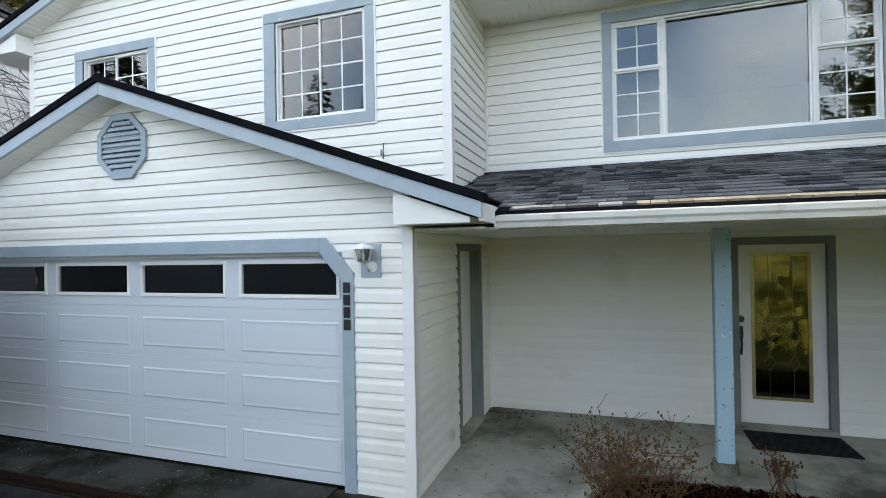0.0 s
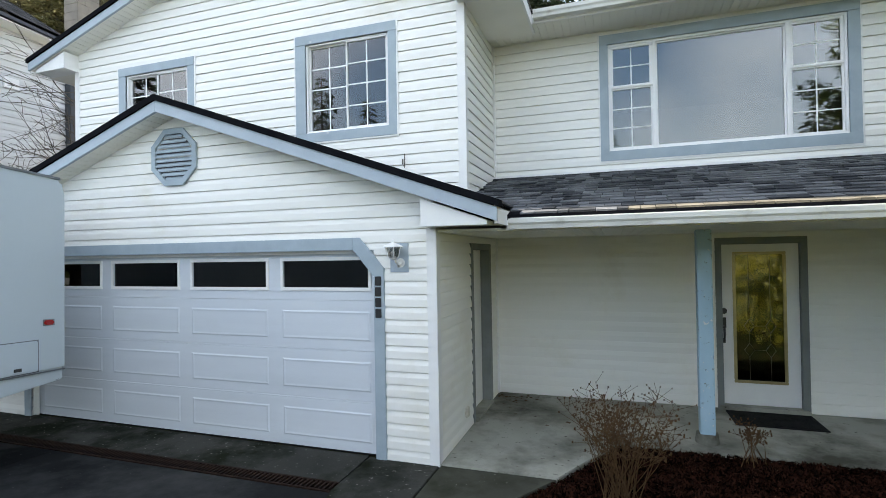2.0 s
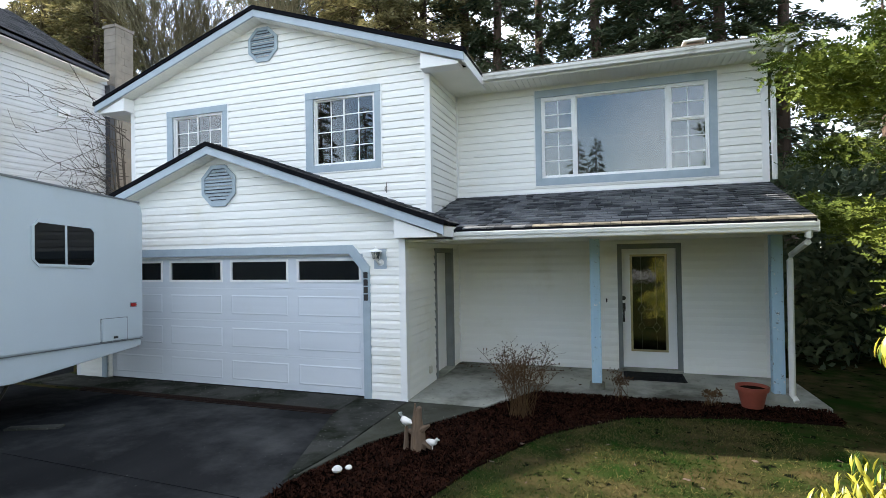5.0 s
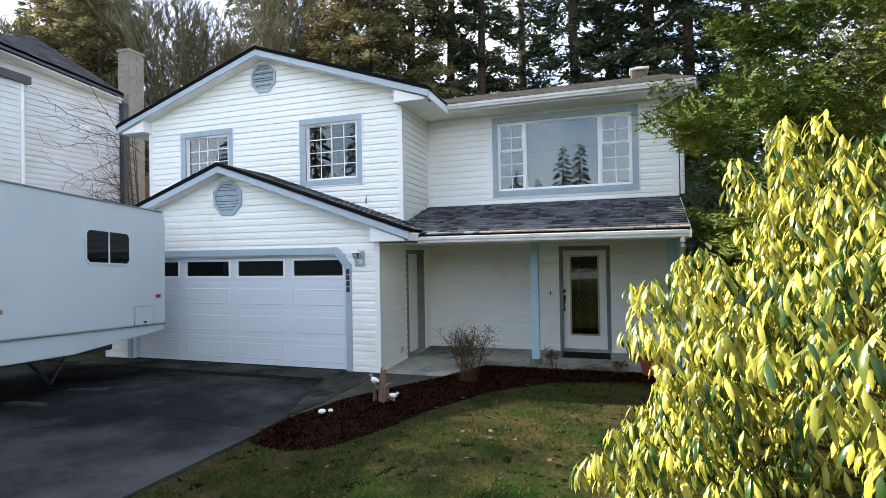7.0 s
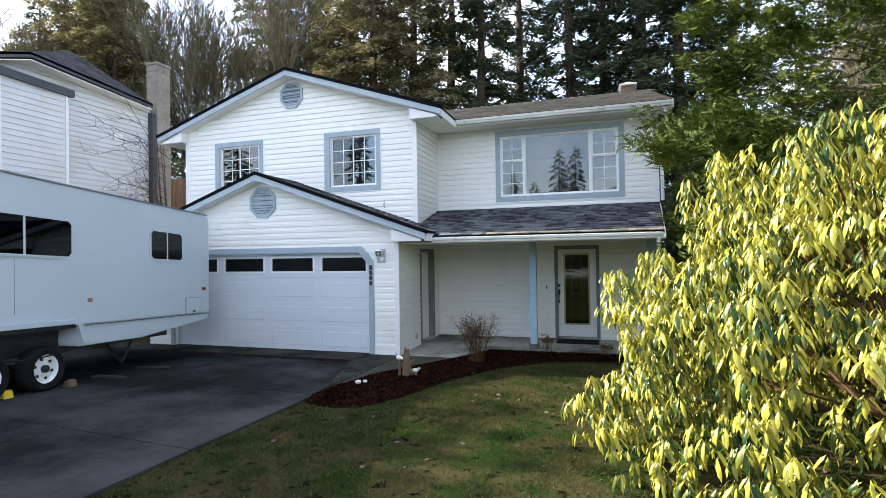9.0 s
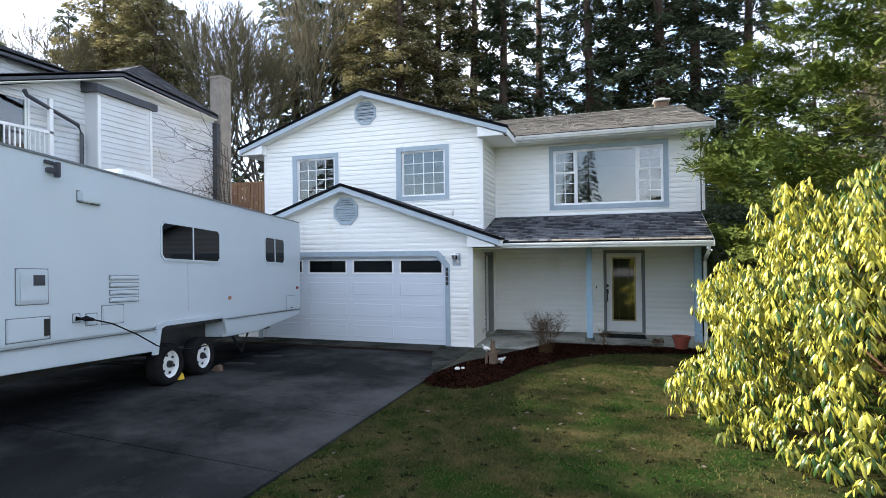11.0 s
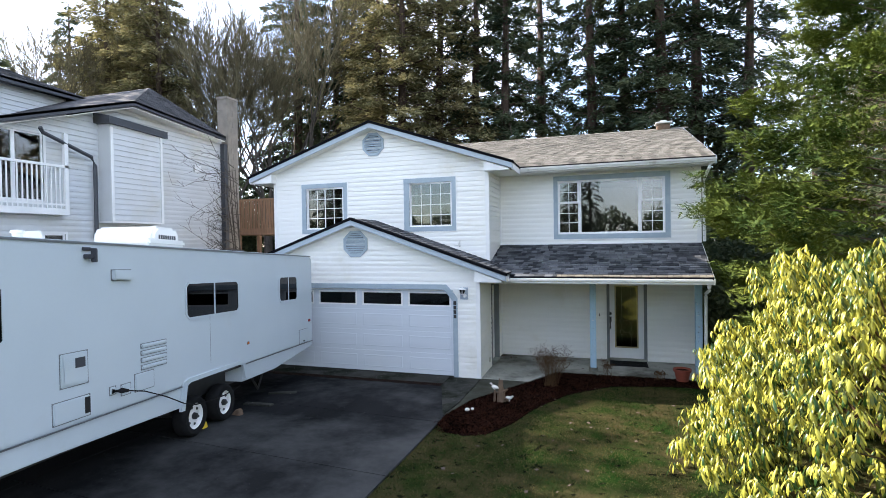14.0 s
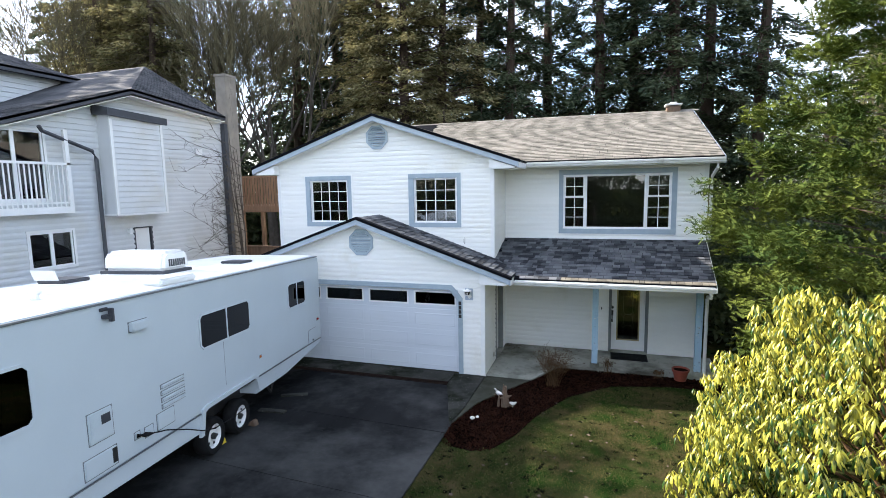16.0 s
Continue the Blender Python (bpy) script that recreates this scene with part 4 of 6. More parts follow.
# wall lamp
lamp = thing("wall_lamp", "white metal wall lantern with clear glass beside the garage", "wall lamp", (-1.92, GARAGE_Y, 1.98))
part("backplate", strip(AT_G, -2.01, -1.82, 1.84, 2.12, 0.004, 0.03), TRIMGREY, lamp, bevel=0.004)
part("bracket", M().tube([(-1.90, 3.585, 1.93), (-1.90, 3.53, 1.90), (-1.91, 3.50, 1.94), (-1.92, 3.485, 1.99)], 0.014, 8).lathe([(0, 0), (0.045, 0.0), (0.045, 0.012), (0, 0.014)], (-1.90, 3.583, 1.93), "y", 16), WHITE, lamp, smooth=True)
part("shade", M().lathe([(0.03, 0), (0.055, 0.01), (0.075, 0.10), (0.072, 0.10), (0.05, 0.012)], (-1.93, 3.475, 1.98), "z", 6), glass("lamp_glass", (0.85, 0.85, 0.83), 1.5), lamp)
part("cage", M().lathe([(0.0, -0.02), (0.04, -0.01), (0.058, 0.0), (0.035, 0.004)], (-1.93, 3.475, 1.98), "z", 6), WHITE, lamp)
part("roof_cap", M().lathe([(0.105, 0.10), (0.10, 0.112), (0.04, 0.135), (0.012, 0.15), (0.012, 0.17), (0.0, 0.175)], (-1.93, 3.475, 1.98), "z", 6), WHITE, lamp)
for k in range(6):
    a = k * math.pi / 3
    part("rib", M().tube([(-1.93 + 0.056 * math.cos(a), 3.475 + 0.056 * math.sin(a), 1.985), (-1.93 + 0.078 * math.cos(a), 3.475 + 0.078 * math.sin(a), 2.085)], 0.004, 4), WHITE, lamp)
part("bulb", M().lathe([(0.0, 0.0), (0.016, 0.01), (0.024, 0.045), (0.0, 0.07)], (-1.93, 3.475, 1.985), "z", 12), PVC, lamp, smooth=True)
solo("cable_stub", M().tube([(-1.72 - 0.62, UPPER_Y - 0.02, 3.16), (-2.33, UPPER_Y - 0.05, 3.10), (-2.30, UPPER_Y - 0.06, 3.05), (-2.30, UPPER_Y - 0.05, 3.22)], 0.006, 5), GREYBARK, "short loose grey cable stub on the siding", "cable", (-2.33, UPPER_Y, 3.1))

# ---- travel trailer on the drive ----
rv = thing("travel_trailer", "long white travel trailer with dark tinted windows parked on the drive", "trailer")
rv.matrix_basis = Matrix(((0.179, 0.984, 0, -5.58), (-0.984, 0.179, 0, 3.0), (0, 0, 1, 0), (0, 0, 0, 1)))
WIDE = 2.44


def rv_at(u, off, z):
    return (u, off, z)


def flank(pts, y0, y1):
    return M().hexa([(u, y0, v) for u, v in pts], [(u, y1, v) for u, v in pts])


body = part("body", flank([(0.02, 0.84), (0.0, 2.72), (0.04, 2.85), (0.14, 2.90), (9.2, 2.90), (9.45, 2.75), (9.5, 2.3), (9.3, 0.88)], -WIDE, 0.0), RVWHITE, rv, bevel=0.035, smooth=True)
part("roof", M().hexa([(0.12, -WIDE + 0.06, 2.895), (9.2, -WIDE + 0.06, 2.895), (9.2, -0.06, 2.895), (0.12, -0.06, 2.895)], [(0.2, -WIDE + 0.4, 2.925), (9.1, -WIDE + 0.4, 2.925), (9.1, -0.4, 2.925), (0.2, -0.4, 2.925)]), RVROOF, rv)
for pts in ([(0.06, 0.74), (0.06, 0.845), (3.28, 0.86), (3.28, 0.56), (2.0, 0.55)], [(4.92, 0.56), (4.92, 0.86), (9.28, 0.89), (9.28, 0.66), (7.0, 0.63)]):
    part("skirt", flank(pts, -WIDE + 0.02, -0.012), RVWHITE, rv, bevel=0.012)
part("underframe", M().box(0.9, 9.0, -2.1, -0.35, 0.48, 0.84), BLACK, rv)
part("belt_trim", flank([(0.06, 0.842), (0.06, 0.854), (3.26, 0.872), (3.26, 0.86)], -0.01, 0.012), RVTRIM, rv)
part("belt_trim", flank([(4.94, 0.86), (4.94, 0.872), (9.28, 0.892), (9.28, 0.88)], -0.01, 0.012), RVTRIM, rv)
part("roof_rail", flank([(0.1, 2.865), (0.1, 2.89), (9.2, 2.89), (9.2, 2.865)], -0.01, 0.014), RVTRIM, rv)
arch = M()
o, i = [(3.18, 0.62), (3.27, 0.93), (3.38, 0.965), (4.86, 0.965), (4.97, 0.93), (5.06, 0.52)], [(3.26, 0.62), (3.335, 0.87), (3.42, 0.90), (4.82, 0.90), (4.905, 0.87), (4.98, 0.52)]
for k in range(5):
    q = [o[k], o[k + 1], i[k + 1], i[k]]
    arch.hexa([(u, -0.01, v) for u, v in q], [(u, 0.035, v) for u, v in q])
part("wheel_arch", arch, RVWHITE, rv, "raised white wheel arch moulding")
part("wheel_well", M().box(3.3, 4.92, -0.5, -0.02, 0.84, 0.90), BLACK, rv)
part("side_seam", flank([(4.262, 1.08), (4.262, 1.82), (4.267, 1.82), (4.267, 1.08)], -0.01, 0.002), RVTRIM, rv)

for cu in (3.73, 4.54):
    r, cy, cv = 0.31, -0.30, 0.31
    wheel = part("wheel", M().lathe([(0.20, -0.11), (0.268, -0.115), (0.297, -0.09), (r, -0.05), (r, 0.05), (0.297, 0.09), (0.268, 0.115), (0.20, 0.11), (0.195, 0.0), (0.20, -0.11)], (cu, cy + 0.11, cv), "y", 36), RUBBER, rv, "black trailer tyre", smooth=True)
    part("rim", M().lathe([(0.205, 0.105), (0.20, 0.085), (0.175, 0.07), (0.165, 0.04), (0.10, 0.05), (0.06, 0.06), (0.0, 0.06)], (cu, cy + 0.11, cv), "y", 28), WHITE, wheel, "white steel spoke rim", smooth=True)
    for k in range(6):
        a = k * math.pi / 3 + 0.3
        part("rim_slot", M().lathe([(0.0, 0.058), (0.022, 0.057), (0.02, 0.04)], (cu + 0.132 * math.cos(a), cy + 0.11, cv + 0.132 * math.sin(a)), "y", 10), BLACK, wheel)
    part("hub", M().lathe([(0.055, 0.055), (0.05, 0.10), (0.0, 0.11)], (cu, cy + 0.11, cv), "y", 16), BLACK, wheel, smooth=True)
part("axle", M().tube([(3.8, -2.1, 0.33), (3.8, -0.2, 0.33)], 0.04, 8).tube([(4.62, -2.1, 0.33), (4.62, -0.2, 0.33)], 0.04, 8), BLACK, rv)
part("stabiliser_jack", M().tube([(2.4, -0.4, 0.55), (2.0, -0.4, 0.12)], 0.025, 6).tube([(1.7, -0.4, 0.55), (2.0, -0.4, 0.12)], 0.02, 6), BLACK, rv)
part("landing_leg", M().box(8.2, 8.3, -0.5, -0.4, 0.0, 0.7), BLACK, rv)


def rv_window(u0, u1, v0, v1, split):
    rr_ = 0.05
    c = [(u0 + rr_, v0), (u1 - rr_, v0), (u1, v0 + rr_), (u1, v1 - rr_), (u1 - rr_, v1), (u0 + rr_, v1), (u0, v1 - rr_), (u0, v0 + rr_)]
    w = 0.035
    d = [(u0 + rr_, v0 - w), (u1 - rr_, v0 - w), (u1 + w, v0 + rr_), (u1 + w, v1 - rr_), (u1 - rr_, v1 + w), (u0 + rr_, v1 + w), (u0 - w, v1 - rr_), (u0 - w, v0 + rr_)]
    fm = M()
    for k in range(8):
        j = (k + 1) % 8
        q = [d[k], d[j], c[j], c[k]]
        fm.hexa([(u, -0.01, v) for u, v in q], [(u, 0.016, v) for u, v in q])
    win = part("window", fm, RVWHITE, rv, "dark tinted window with rounded corners")
    part("pane", M().hexa([(u, 0.003, v) for u, v in c], [(u, 0.007, v) for u, v in c]), TINT, win)
    part("blind", M().hexa([(u, 0.0005, v) for u, v in c], [(u, 0.002, v) for u, v in c]), BLACK, win)
    if split:
        s = (u0 + u1) / 2
        part("divider", M().box(s - 0.014, s + 0.014, 0.0, 0.014, v0, v1), RVWHITE, win)


rv_window(3.42, 4.85, 1.86, 2.36, True)
rv_window(0.93, 1.78, 1.91, 2.40, True)
rv_window(7.60, 8.95, 1.86, 2.44, False)


def rv_panel(name, u0, u1, v0, v1, mat=RVWHITE, label="", proud=0.014):
    ob = part(name, M().box(u0, u1, -0.006, proud, v0, v1), mat, rv, label, bevel=min(0.012, proud * 0.7))
    part("gasket", M().box(u0 - 0.009, u1 + 0.009, -0.005, 0.004, v0 - 0.009, v1 + 0.009), RVTRIM, ob)
    return ob


fv = rv_panel("fridge_hatch", 6.64, 6.99, 1.31, 1.67, label="white service hatch with a dark grille")
part("hatch_door", M().box(6.67, 6.96, 0.012, 0.022, 1.34, 1.64), RVWHITE, fv, bevel=0.008)
part("grille", M().box(6.69, 6.82, 0.02, 0.026, 1.50, 1.61), DARKTRIM, fv)
for k in range(5):
    part("louvre", M().box(6.84, 6.94, 0.02, 0.028, 1.50 + k * 0.023, 1.512 + k * 0.023), RVWHITE, fv)
bp = rv_panel("battery_hatch", 6.62, 7.09, 0.94, 1.17)
part("vent", M().box(6.63, 6.70, 0.012, 0.02, 0.97, 1.15), BLACK, bp)
rv_panel("shore_power_inlet", 6.24, 6.33, 1.08, 1.17)
rv_panel("small_hatch", 6.0, 6.15, 1.03, 1.16)
rv_panel("water_heater_door", 5.58, 5.92, 1.02, 1.24)
for k in range(4):
    rv_panel("furnace_louvre", 5.32, 5.80, 1.28 + k * 0.093, 1.33 + k * 0.093, proud=0.022)
rv_panel("range_hood_vent", 5.95, 6.26, 2.45, 2.57, proud=0.06)
rv_panel("amber_marker_lamp", 3.06, 3.13, 1.21, 1.25, AMBER, "amber marker lamp", 0.02)
rv_panel("red_marker_lamp", 0.18, 0.29, 1.33, 1.38, REDLENS, "red marker lamp", 0.02)
sh_ = rv_panel("storage_hatch", 0.36, 0.82, 0.87, 1.18)
part("latch", M().box(0.55, 0.62, 0.012, 0.026, 0.90, 0.93), BLACK, sh_)
part("awning_bracket", M().box(6.57, 6.66, 0.0, 0.07, 2.70, 2.75).box(6.55, 6.59, 0.03, 0.09, 2.66, 2.82).box(6.57, 6.68, 0.0, 0.03, 2.79, 2.83), DARKTRIM, rv, bevel=0.006)
part("tail_bar", M().box(0.10, 0.20, -2.2, -0.02, 0.74, 0.80), BLACK, rv)
part("plug", M().tube([(6.30, 0.01, 1.12), (6.24, 0.08, 1.118), (6.16, 0.105, 1.10)], [0.032, 0.034, 0.018], 8), RUBBER, rv, smooth=True)
part("power_cable", M().tube([(6.28, 0.02, 1.12), (6.2, 0.10, 1.11), (5.9, 0.12, 1.03), (5.5, 0.12, 0.86), (5.1, 0.10, 0.66), (4.8, 0.08, 0.56), (4.2, 0.06, 0.50), (3.9, 0.05, 0.50), (3.5, 0.06, 0.54)], 0.009, 6), RUBBER, rv, "black power cable sagging along the flank", smooth=True)

ac = part("air_conditioner", flank([(3.50, 2.97), (3.50, 3.20), (3.58, 3.30), (4.08, 3.30), (4.17, 3.20), (4.19, 2.97)], -2.12, -1.02), RVROOF, rv, "white rooftop air conditioner", bevel=0.05, smooth=True)
part("base", M().box(3.47, 4.22, -2.15, -0.99, 2.92, 2.975), DARKTRIM, ac)
for k in range(8):
    part("grille_slot", M().box(3.62 + k * 0.055, 3.655 + k * 0.055, -1.03, -1.012, 3.04, 3.16), DARKTRIM, ac)
part("roof_fridge_vent", M().box(4.65, 5.45, -0.46, -0.12, 2.91, 3.01), RVROOF, rv, bevel=0.03, smooth=True)
part("roof_hatch", M().box(1.95, 2.4, -1.1, -0.65, 2.92, 2.97), DARKTRIM, rv, "dark roof vent lid", bevel=0.015)
rvv = part("roof_hatch", M().box(4.95, 5.42, -2.1, -1.66, 2.92, 2.98), DARKTRIM, rv, "raised roof vent lid", bevel=0.015)
part("lid", M().hexa([(5.45, -2.08, 2.98), (5.45, -1.70, 2.98), (5.50, -1.70, 3.13), (5.50, -2.08, 3.13)], [(5.47, -2.08, 2.98), (5.47, -1.70, 2.98), (5.52, -1.70, 3.13), (5.52, -2.08, 3.13)]), RVROOF, rvv)
part("plumbing_vent", M().lathe([(0.05, 2.92), (0.05, 3.0), (0.07, 3.0), (0.06, 3.03), (0.0, 3.04)], (6.67, -0.81, 0), "z", 14), RVROOF, rv, smooth=True)

# the drive slopes, and the trailer's floor with it
SLOPE = Matrix(((1, 0, 0, 0), (0, 1, 0, 0), (0.055, 0, 1, 0), (0, 0, 0, 1)))
for ob in rv.children_recursive:
    ob.data.transform(SLOPE)


def chock(x, y, mat, label):
    solo("wheel_chock", M().hexa([(x, y, rise(y, -5.2) - 0.005), (x + 0.18, y, rise(y, -5.2) - 0.005), (x + 0.15, y, rise(y, -5.2) + 0.09), (x + 0.09, y, rise(y, -5.2) + 0.10)], [(x, y + 0.12, rise(y, -5.2) - 0.01), (x + 0.18, y + 0.12, rise(y, -5.2) - 0.01), (x + 0.15, y + 0.12, rise(y, -5.2) + 0.09), (x + 0.09, y + 0.12, rise(y, -5.2) + 0.10)]), mat, label, "chock", (x + 0.1, y + 0.05, rise(y, -5.2)), bevel=0.01, group="wheel chocks")


chock(-5.16, -1.22, YELLOW, "yellow plastic wheel chock against the trailer tyre")
chock(-5.12, -0.42, DRIFT, "brown wooden wheel chock against the trailer tyre")
for x, y, a in ((-5.2, 1.2, 0.5), (-5.1, 0.3, 0.1)):
    ca, sa = math.cos(a), math.sin(a)
    pts = [(x + ca * u - sa * v, y + sa * u + ca * v) for u, v in ((-0.28, -0.07), (0.28, -0.07), (0.28, 0.07), (-0.28, 0.07))]
    solo("wood_block", M().hexa([(p, q, rise(q, -5.2) - 0.006) for p, q in pts], [(p, q, rise(q, -5.2) + 0.03) for p, q in pts]), CONC, "weathered wood block lying on the drive", "wood block", (x, y, rise(y)), bevel=0.006, group="wood blocks")

# ---- house next door ----
nb = thing("neighbour_house", "pale two-storey sided house with dark trim and balcony", "house", (-14.0, 4.0, 0.0))
NX = -12.2
AT_N = to_side(NX)
NW, ND, NS = (0.80, 1.86, 2.66, 3.55), (3.68, 4.31, 1.3, 3.48), (0.02, 1.36, 4.36, 6.04)
N_END = 7.62
sided_wall("side_wall", nb, AT_N, -0.1, N_END, 0.0, 6.15, [NW, ND, NS], pitch=0.15, vinyl=VINYL_N, groove=0.024)
up = part("upper_gable", M().hexa([(NX, 0.7, 6.15), (NX, N_END, 6.15), (NX, N_END, 7.10), (NX, 3.95, 7.42)], [(NX - 0.15, 0.7, 6.15), (NX - 0.15, N_END, 6.15), (NX - 0.15, N_END, 7.10), (NX - 0.15, 3.95, 7.42)]), VINYL_N, nb)
z = 6.15
while z < 7.2:
    ya = 0.75 + (z - 6.15) * 2.56
    zt = min(z + 0.145, 7.2)
    part("siding_board", M().hexa([(NX + 0.028, ya, z + 0.024), (NX + 0.028, N_END, z + 0.024), (NX + 0.004, N_END, zt), (NX + 0.004, ya + 0.38, zt)], [(NX, ya, z + 0.024), (NX, N_END, z + 0.024), (NX, N_END, zt), (NX, ya + 0.38, zt)]), VINYL_N, up)
    z += 0.15
part("end_wall", M().box(-20, NX, N_END - 0.15, N_END, 0, 7.0).box(-20, NX - 0.16, -0.1, 0.05, 0, 6.1), VINYL_N, nb)
NE = -11.75
E1, E2, E3, PK = (NE, 0.15, 6.18), (NE, 3.62, 7.42), (NE, 7.35, 7.10), (-14.1, 6.3, 8.8)
R2, F2 = (-22, 6.3, 8.8), (-22, 0.15, 6.18)
rfm = M()
for tri in ((F2, E1, E2), (F2, E2, PK), (F2, PK, R2), (E2, E3, PK), (E3, (-22, 7.35, 7.10), R2), (E3, R2, PK)):
    rfm.hexa([(p[0], p[1], p[2] - 0.06) for p in tri], list(tri))
nroof = part("roof", rfm, SH_N, nb, "grey shingle roof with a hipped end")
shingles([E2, E3, (PK[0], PK[1] + 0.02, PK[2]), PK], nroof, SH_N, seed=21)
shingles([F2, E1, E2, (-22, 3.62, 7.3)], nroof, SH_N, seed=22)


def board_along(a, b, h, name):
    part(name, M().hexa([a, b, (b[0], b[1], b[2] - h), (a[0], a[1], a[2] - h)], [(a[0] - 0.04, a[1], a[2]), (b[0] - 0.04, b[1], b[2]), (b[0] - 0.04, b[1], b[2] - h), (a[0] - 0.04, a[1], a[2] - h)]), DARKTRIM, nb)


board_along(E1, E2, 0.14, "rake_fascia")
board_along(E2, E3, 0.13, "eave_fascia")
part("soffit", M().hexa([(NE - 0.03, 0.15, 5.99), (NE - 0.03, 3.62, 7.22), (NX, 3.62, 7.22), (NX, 0.15, 5.99)], [(NE - 0.03, 0.15, 6.01), (NE - 0.03, 3.62, 7.24), (NX, 3.62, 7.24), (NX, 0.15, 6.01)]).hexa([(NE - 0.03, 3.62, 7.22), (NE - 0.03, 7.35, 6.92), (NX, 7.35, 6.92), (NX, 3.62, 7.22)], [(NE - 0.03, 3.62, 7.24), (NE - 0.03, 7.35, 6.94), (NX, 7.35, 6.94), (NX, 3.62, 7.24)]), SOFFIT, nb)
part("front_gutter", M().box(-22, NE + 0.02, 0.0, 0.13, 6.05, 6.19), DARKTRIM, nb)
# taller storey behind
part("upper_storey", M().box(-22, -15.8, 0.6, 4.6, 6.0, 8.12), VINYL_N, nb)
for k in range(13):
    z = 6.15 + k * 0.15
    part("siding_board", M().hexa([(-15.8, 0.62, z + 0.02), (-15.8, 4.58, z + 0.02), (-15.8, 4.58, z + 0.15), (-15.8, 0.62, z + 0.15)], [(-15.772, 0.62, z + 0.02), (-15.772, 4.58, z + 0.02), (-15.795, 4.58, z + 0.15), (-15.795, 0.62, z + 0.15)]), VINYL_N, nb)
UA, UB, UC, UD = (-15.4, 5.0, 8.22), (-15.4, 0.2, 8.22), (-17.4, 1.85, 9.1), (-17.4, 3.35, 9.1)
uq = [UB, UA, UD, UC]
ur = part("upper_roof", M().slab(uq, 0.06).slab([UA, (-22, 5.0, 8.22), (-22, 3.35, 9.1), UD], 0.06), SH_N, nb)
shingles(uq, ur, SH_N, seed=23)
board_along(UB, UA, 0.15, "upper_fascia")
# bay, windows, balcony
BA, BB, BF = 2.82, 4.50, -11.72
bay = part("bay", M().box(NX, BF, BA, BB, 3.90, 6.62), VINYL_N, nb, "shallow boxed bay clad in siding")
for k in range(18):
    z = 3.92 + k * 0.15
    part("siding_board", M().hexa([(BF, BA + 0.02, z + 0.024), (BF, BB - 0.02, z + 0.024), (BF, BB - 0.02, z + 0.145), (BF, BA + 0.02, z + 0.145)], [(BF + 0.02, BA + 0.02, z + 0.024), (BF + 0.02, BB - 0.02, z + 0.024), (BF + 0.005, BB - 0.02, z + 0.145), (BF + 0.005, BA + 0.02, z + 0.145)]), VINYL_N, bay)
part("bay_roof", M().hexa([(NX, BA - 0.12, 6.90), (NX, BB + 0.14, 6.80), (BF + 0.12, BB + 0.14, 6.70), (BF + 0.12, BA - 0.12, 6.78)], [(NX, BA - 0.12, 6.62), (NX, BB + 0.14, 6.58), (BF + 0.12, BB + 0.14, 6.50), (BF + 0.12, BA - 0.12, 6.58)]), DARKTRIM, bay, "dark sloped cap over the bay")
for y in (BA - 0.02, BB - 0.06):
    part("corner_board", M().box(BF, BF + 0.035, y, y + 0.08, 3.88, 6.5), WHITE, bay)
part("bay_base", M().box(NX, BF + 0.04, BA - 0.02, BB + 0.02, 3.86, 3.91), WHITE, bay)
for h, n_, name in ((NW, 2, "window"), (NS, 2, "balcony_door")):
    w = part(name, ring(AT_N, h[0] - 0.06, h[1] + 0.06, h[2] - 0.06, h[3] + 0.06, 0.06, 0.0, 0.035), WHITE, nb)
    for k in range(n_):
        a = h[0] + (h[1] - h[0]) * k / n_
        b = h[0] + (h[1] - h[0]) * (k + 1) / n_
        part("sash", ring(AT_N, a, b, h[2], h[3], 0.04, -0.05, 0.0), PVC, w)
        p = part("pane", strip(AT_N, a + 0.04, b - 0.04, h[2] + 0.04, h[3] - 0.04, -0.03, -0.026), PANE, w)
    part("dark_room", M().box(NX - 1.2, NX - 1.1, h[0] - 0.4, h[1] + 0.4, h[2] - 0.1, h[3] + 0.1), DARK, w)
nd = part("side_door", strip(AT_N, ND[0] + 0.03, ND[1] - 0.07, ND[2], ND[3] - 0.05, -0.08, -0.03), WHITE, nb)
part("door_frame", ring(AT_N, ND[0] - 0.02, ND[1] + 0.02, ND[2], ND[3] + 0.02, 0.06, -0.1, 0.02), DARKTRIM, nd)
part("porch_lamp", M().box(NX + 0.02, NX + 0.14, 3.45, 3.53, 3.30, 3.46), WHITE, nb, bevel=0.01)
part("wall_vent", M().box(NX + 0.01, NX + 0.08, 6.25, 6.55, 5.72, 5.95), WHITE, nb, bevel=0.01)
BX = -11.85
bal = part("balcony", M().box(NX, BX, -0.1, 1.75, 4.02, 4.18), WHITE, nb, "white balcony with slim square balusters")
part("top_rail", M().box(BX - 0.07, BX, -0.1, 1.75, 5.22, 5.28).box(NX, BX - 0.07, 1.68, 1.75, 5.22, 5.28), WHITE, bal)
part("bottom_rail", M().box(BX - 0.05, BX - 0.02, -0.1, 1.75, 4.26, 4.30), WHITE, bal)
for k in range(17):
    part("baluster", M().box(BX - 0.048, BX - 0.022, -0.11 + k * 0.11, -0.084 + k * 0.11, 4.18, 5.22), WHITE, bal)
part("post", M().box(BX - 0.09, BX, 1.66, 1.75, 4.18, 6.1), WHITE, bal)
part("downspout", M().tube([(-11.8, 1.05, 6.12), (-11.85, 1.15, 6.02), (-11.95, 2.45, 5.62), (-12.05, 2.62, 5.42), (-12.05, 2.62, 0.3)], 0.05, 6), DARKTRIM, nb)
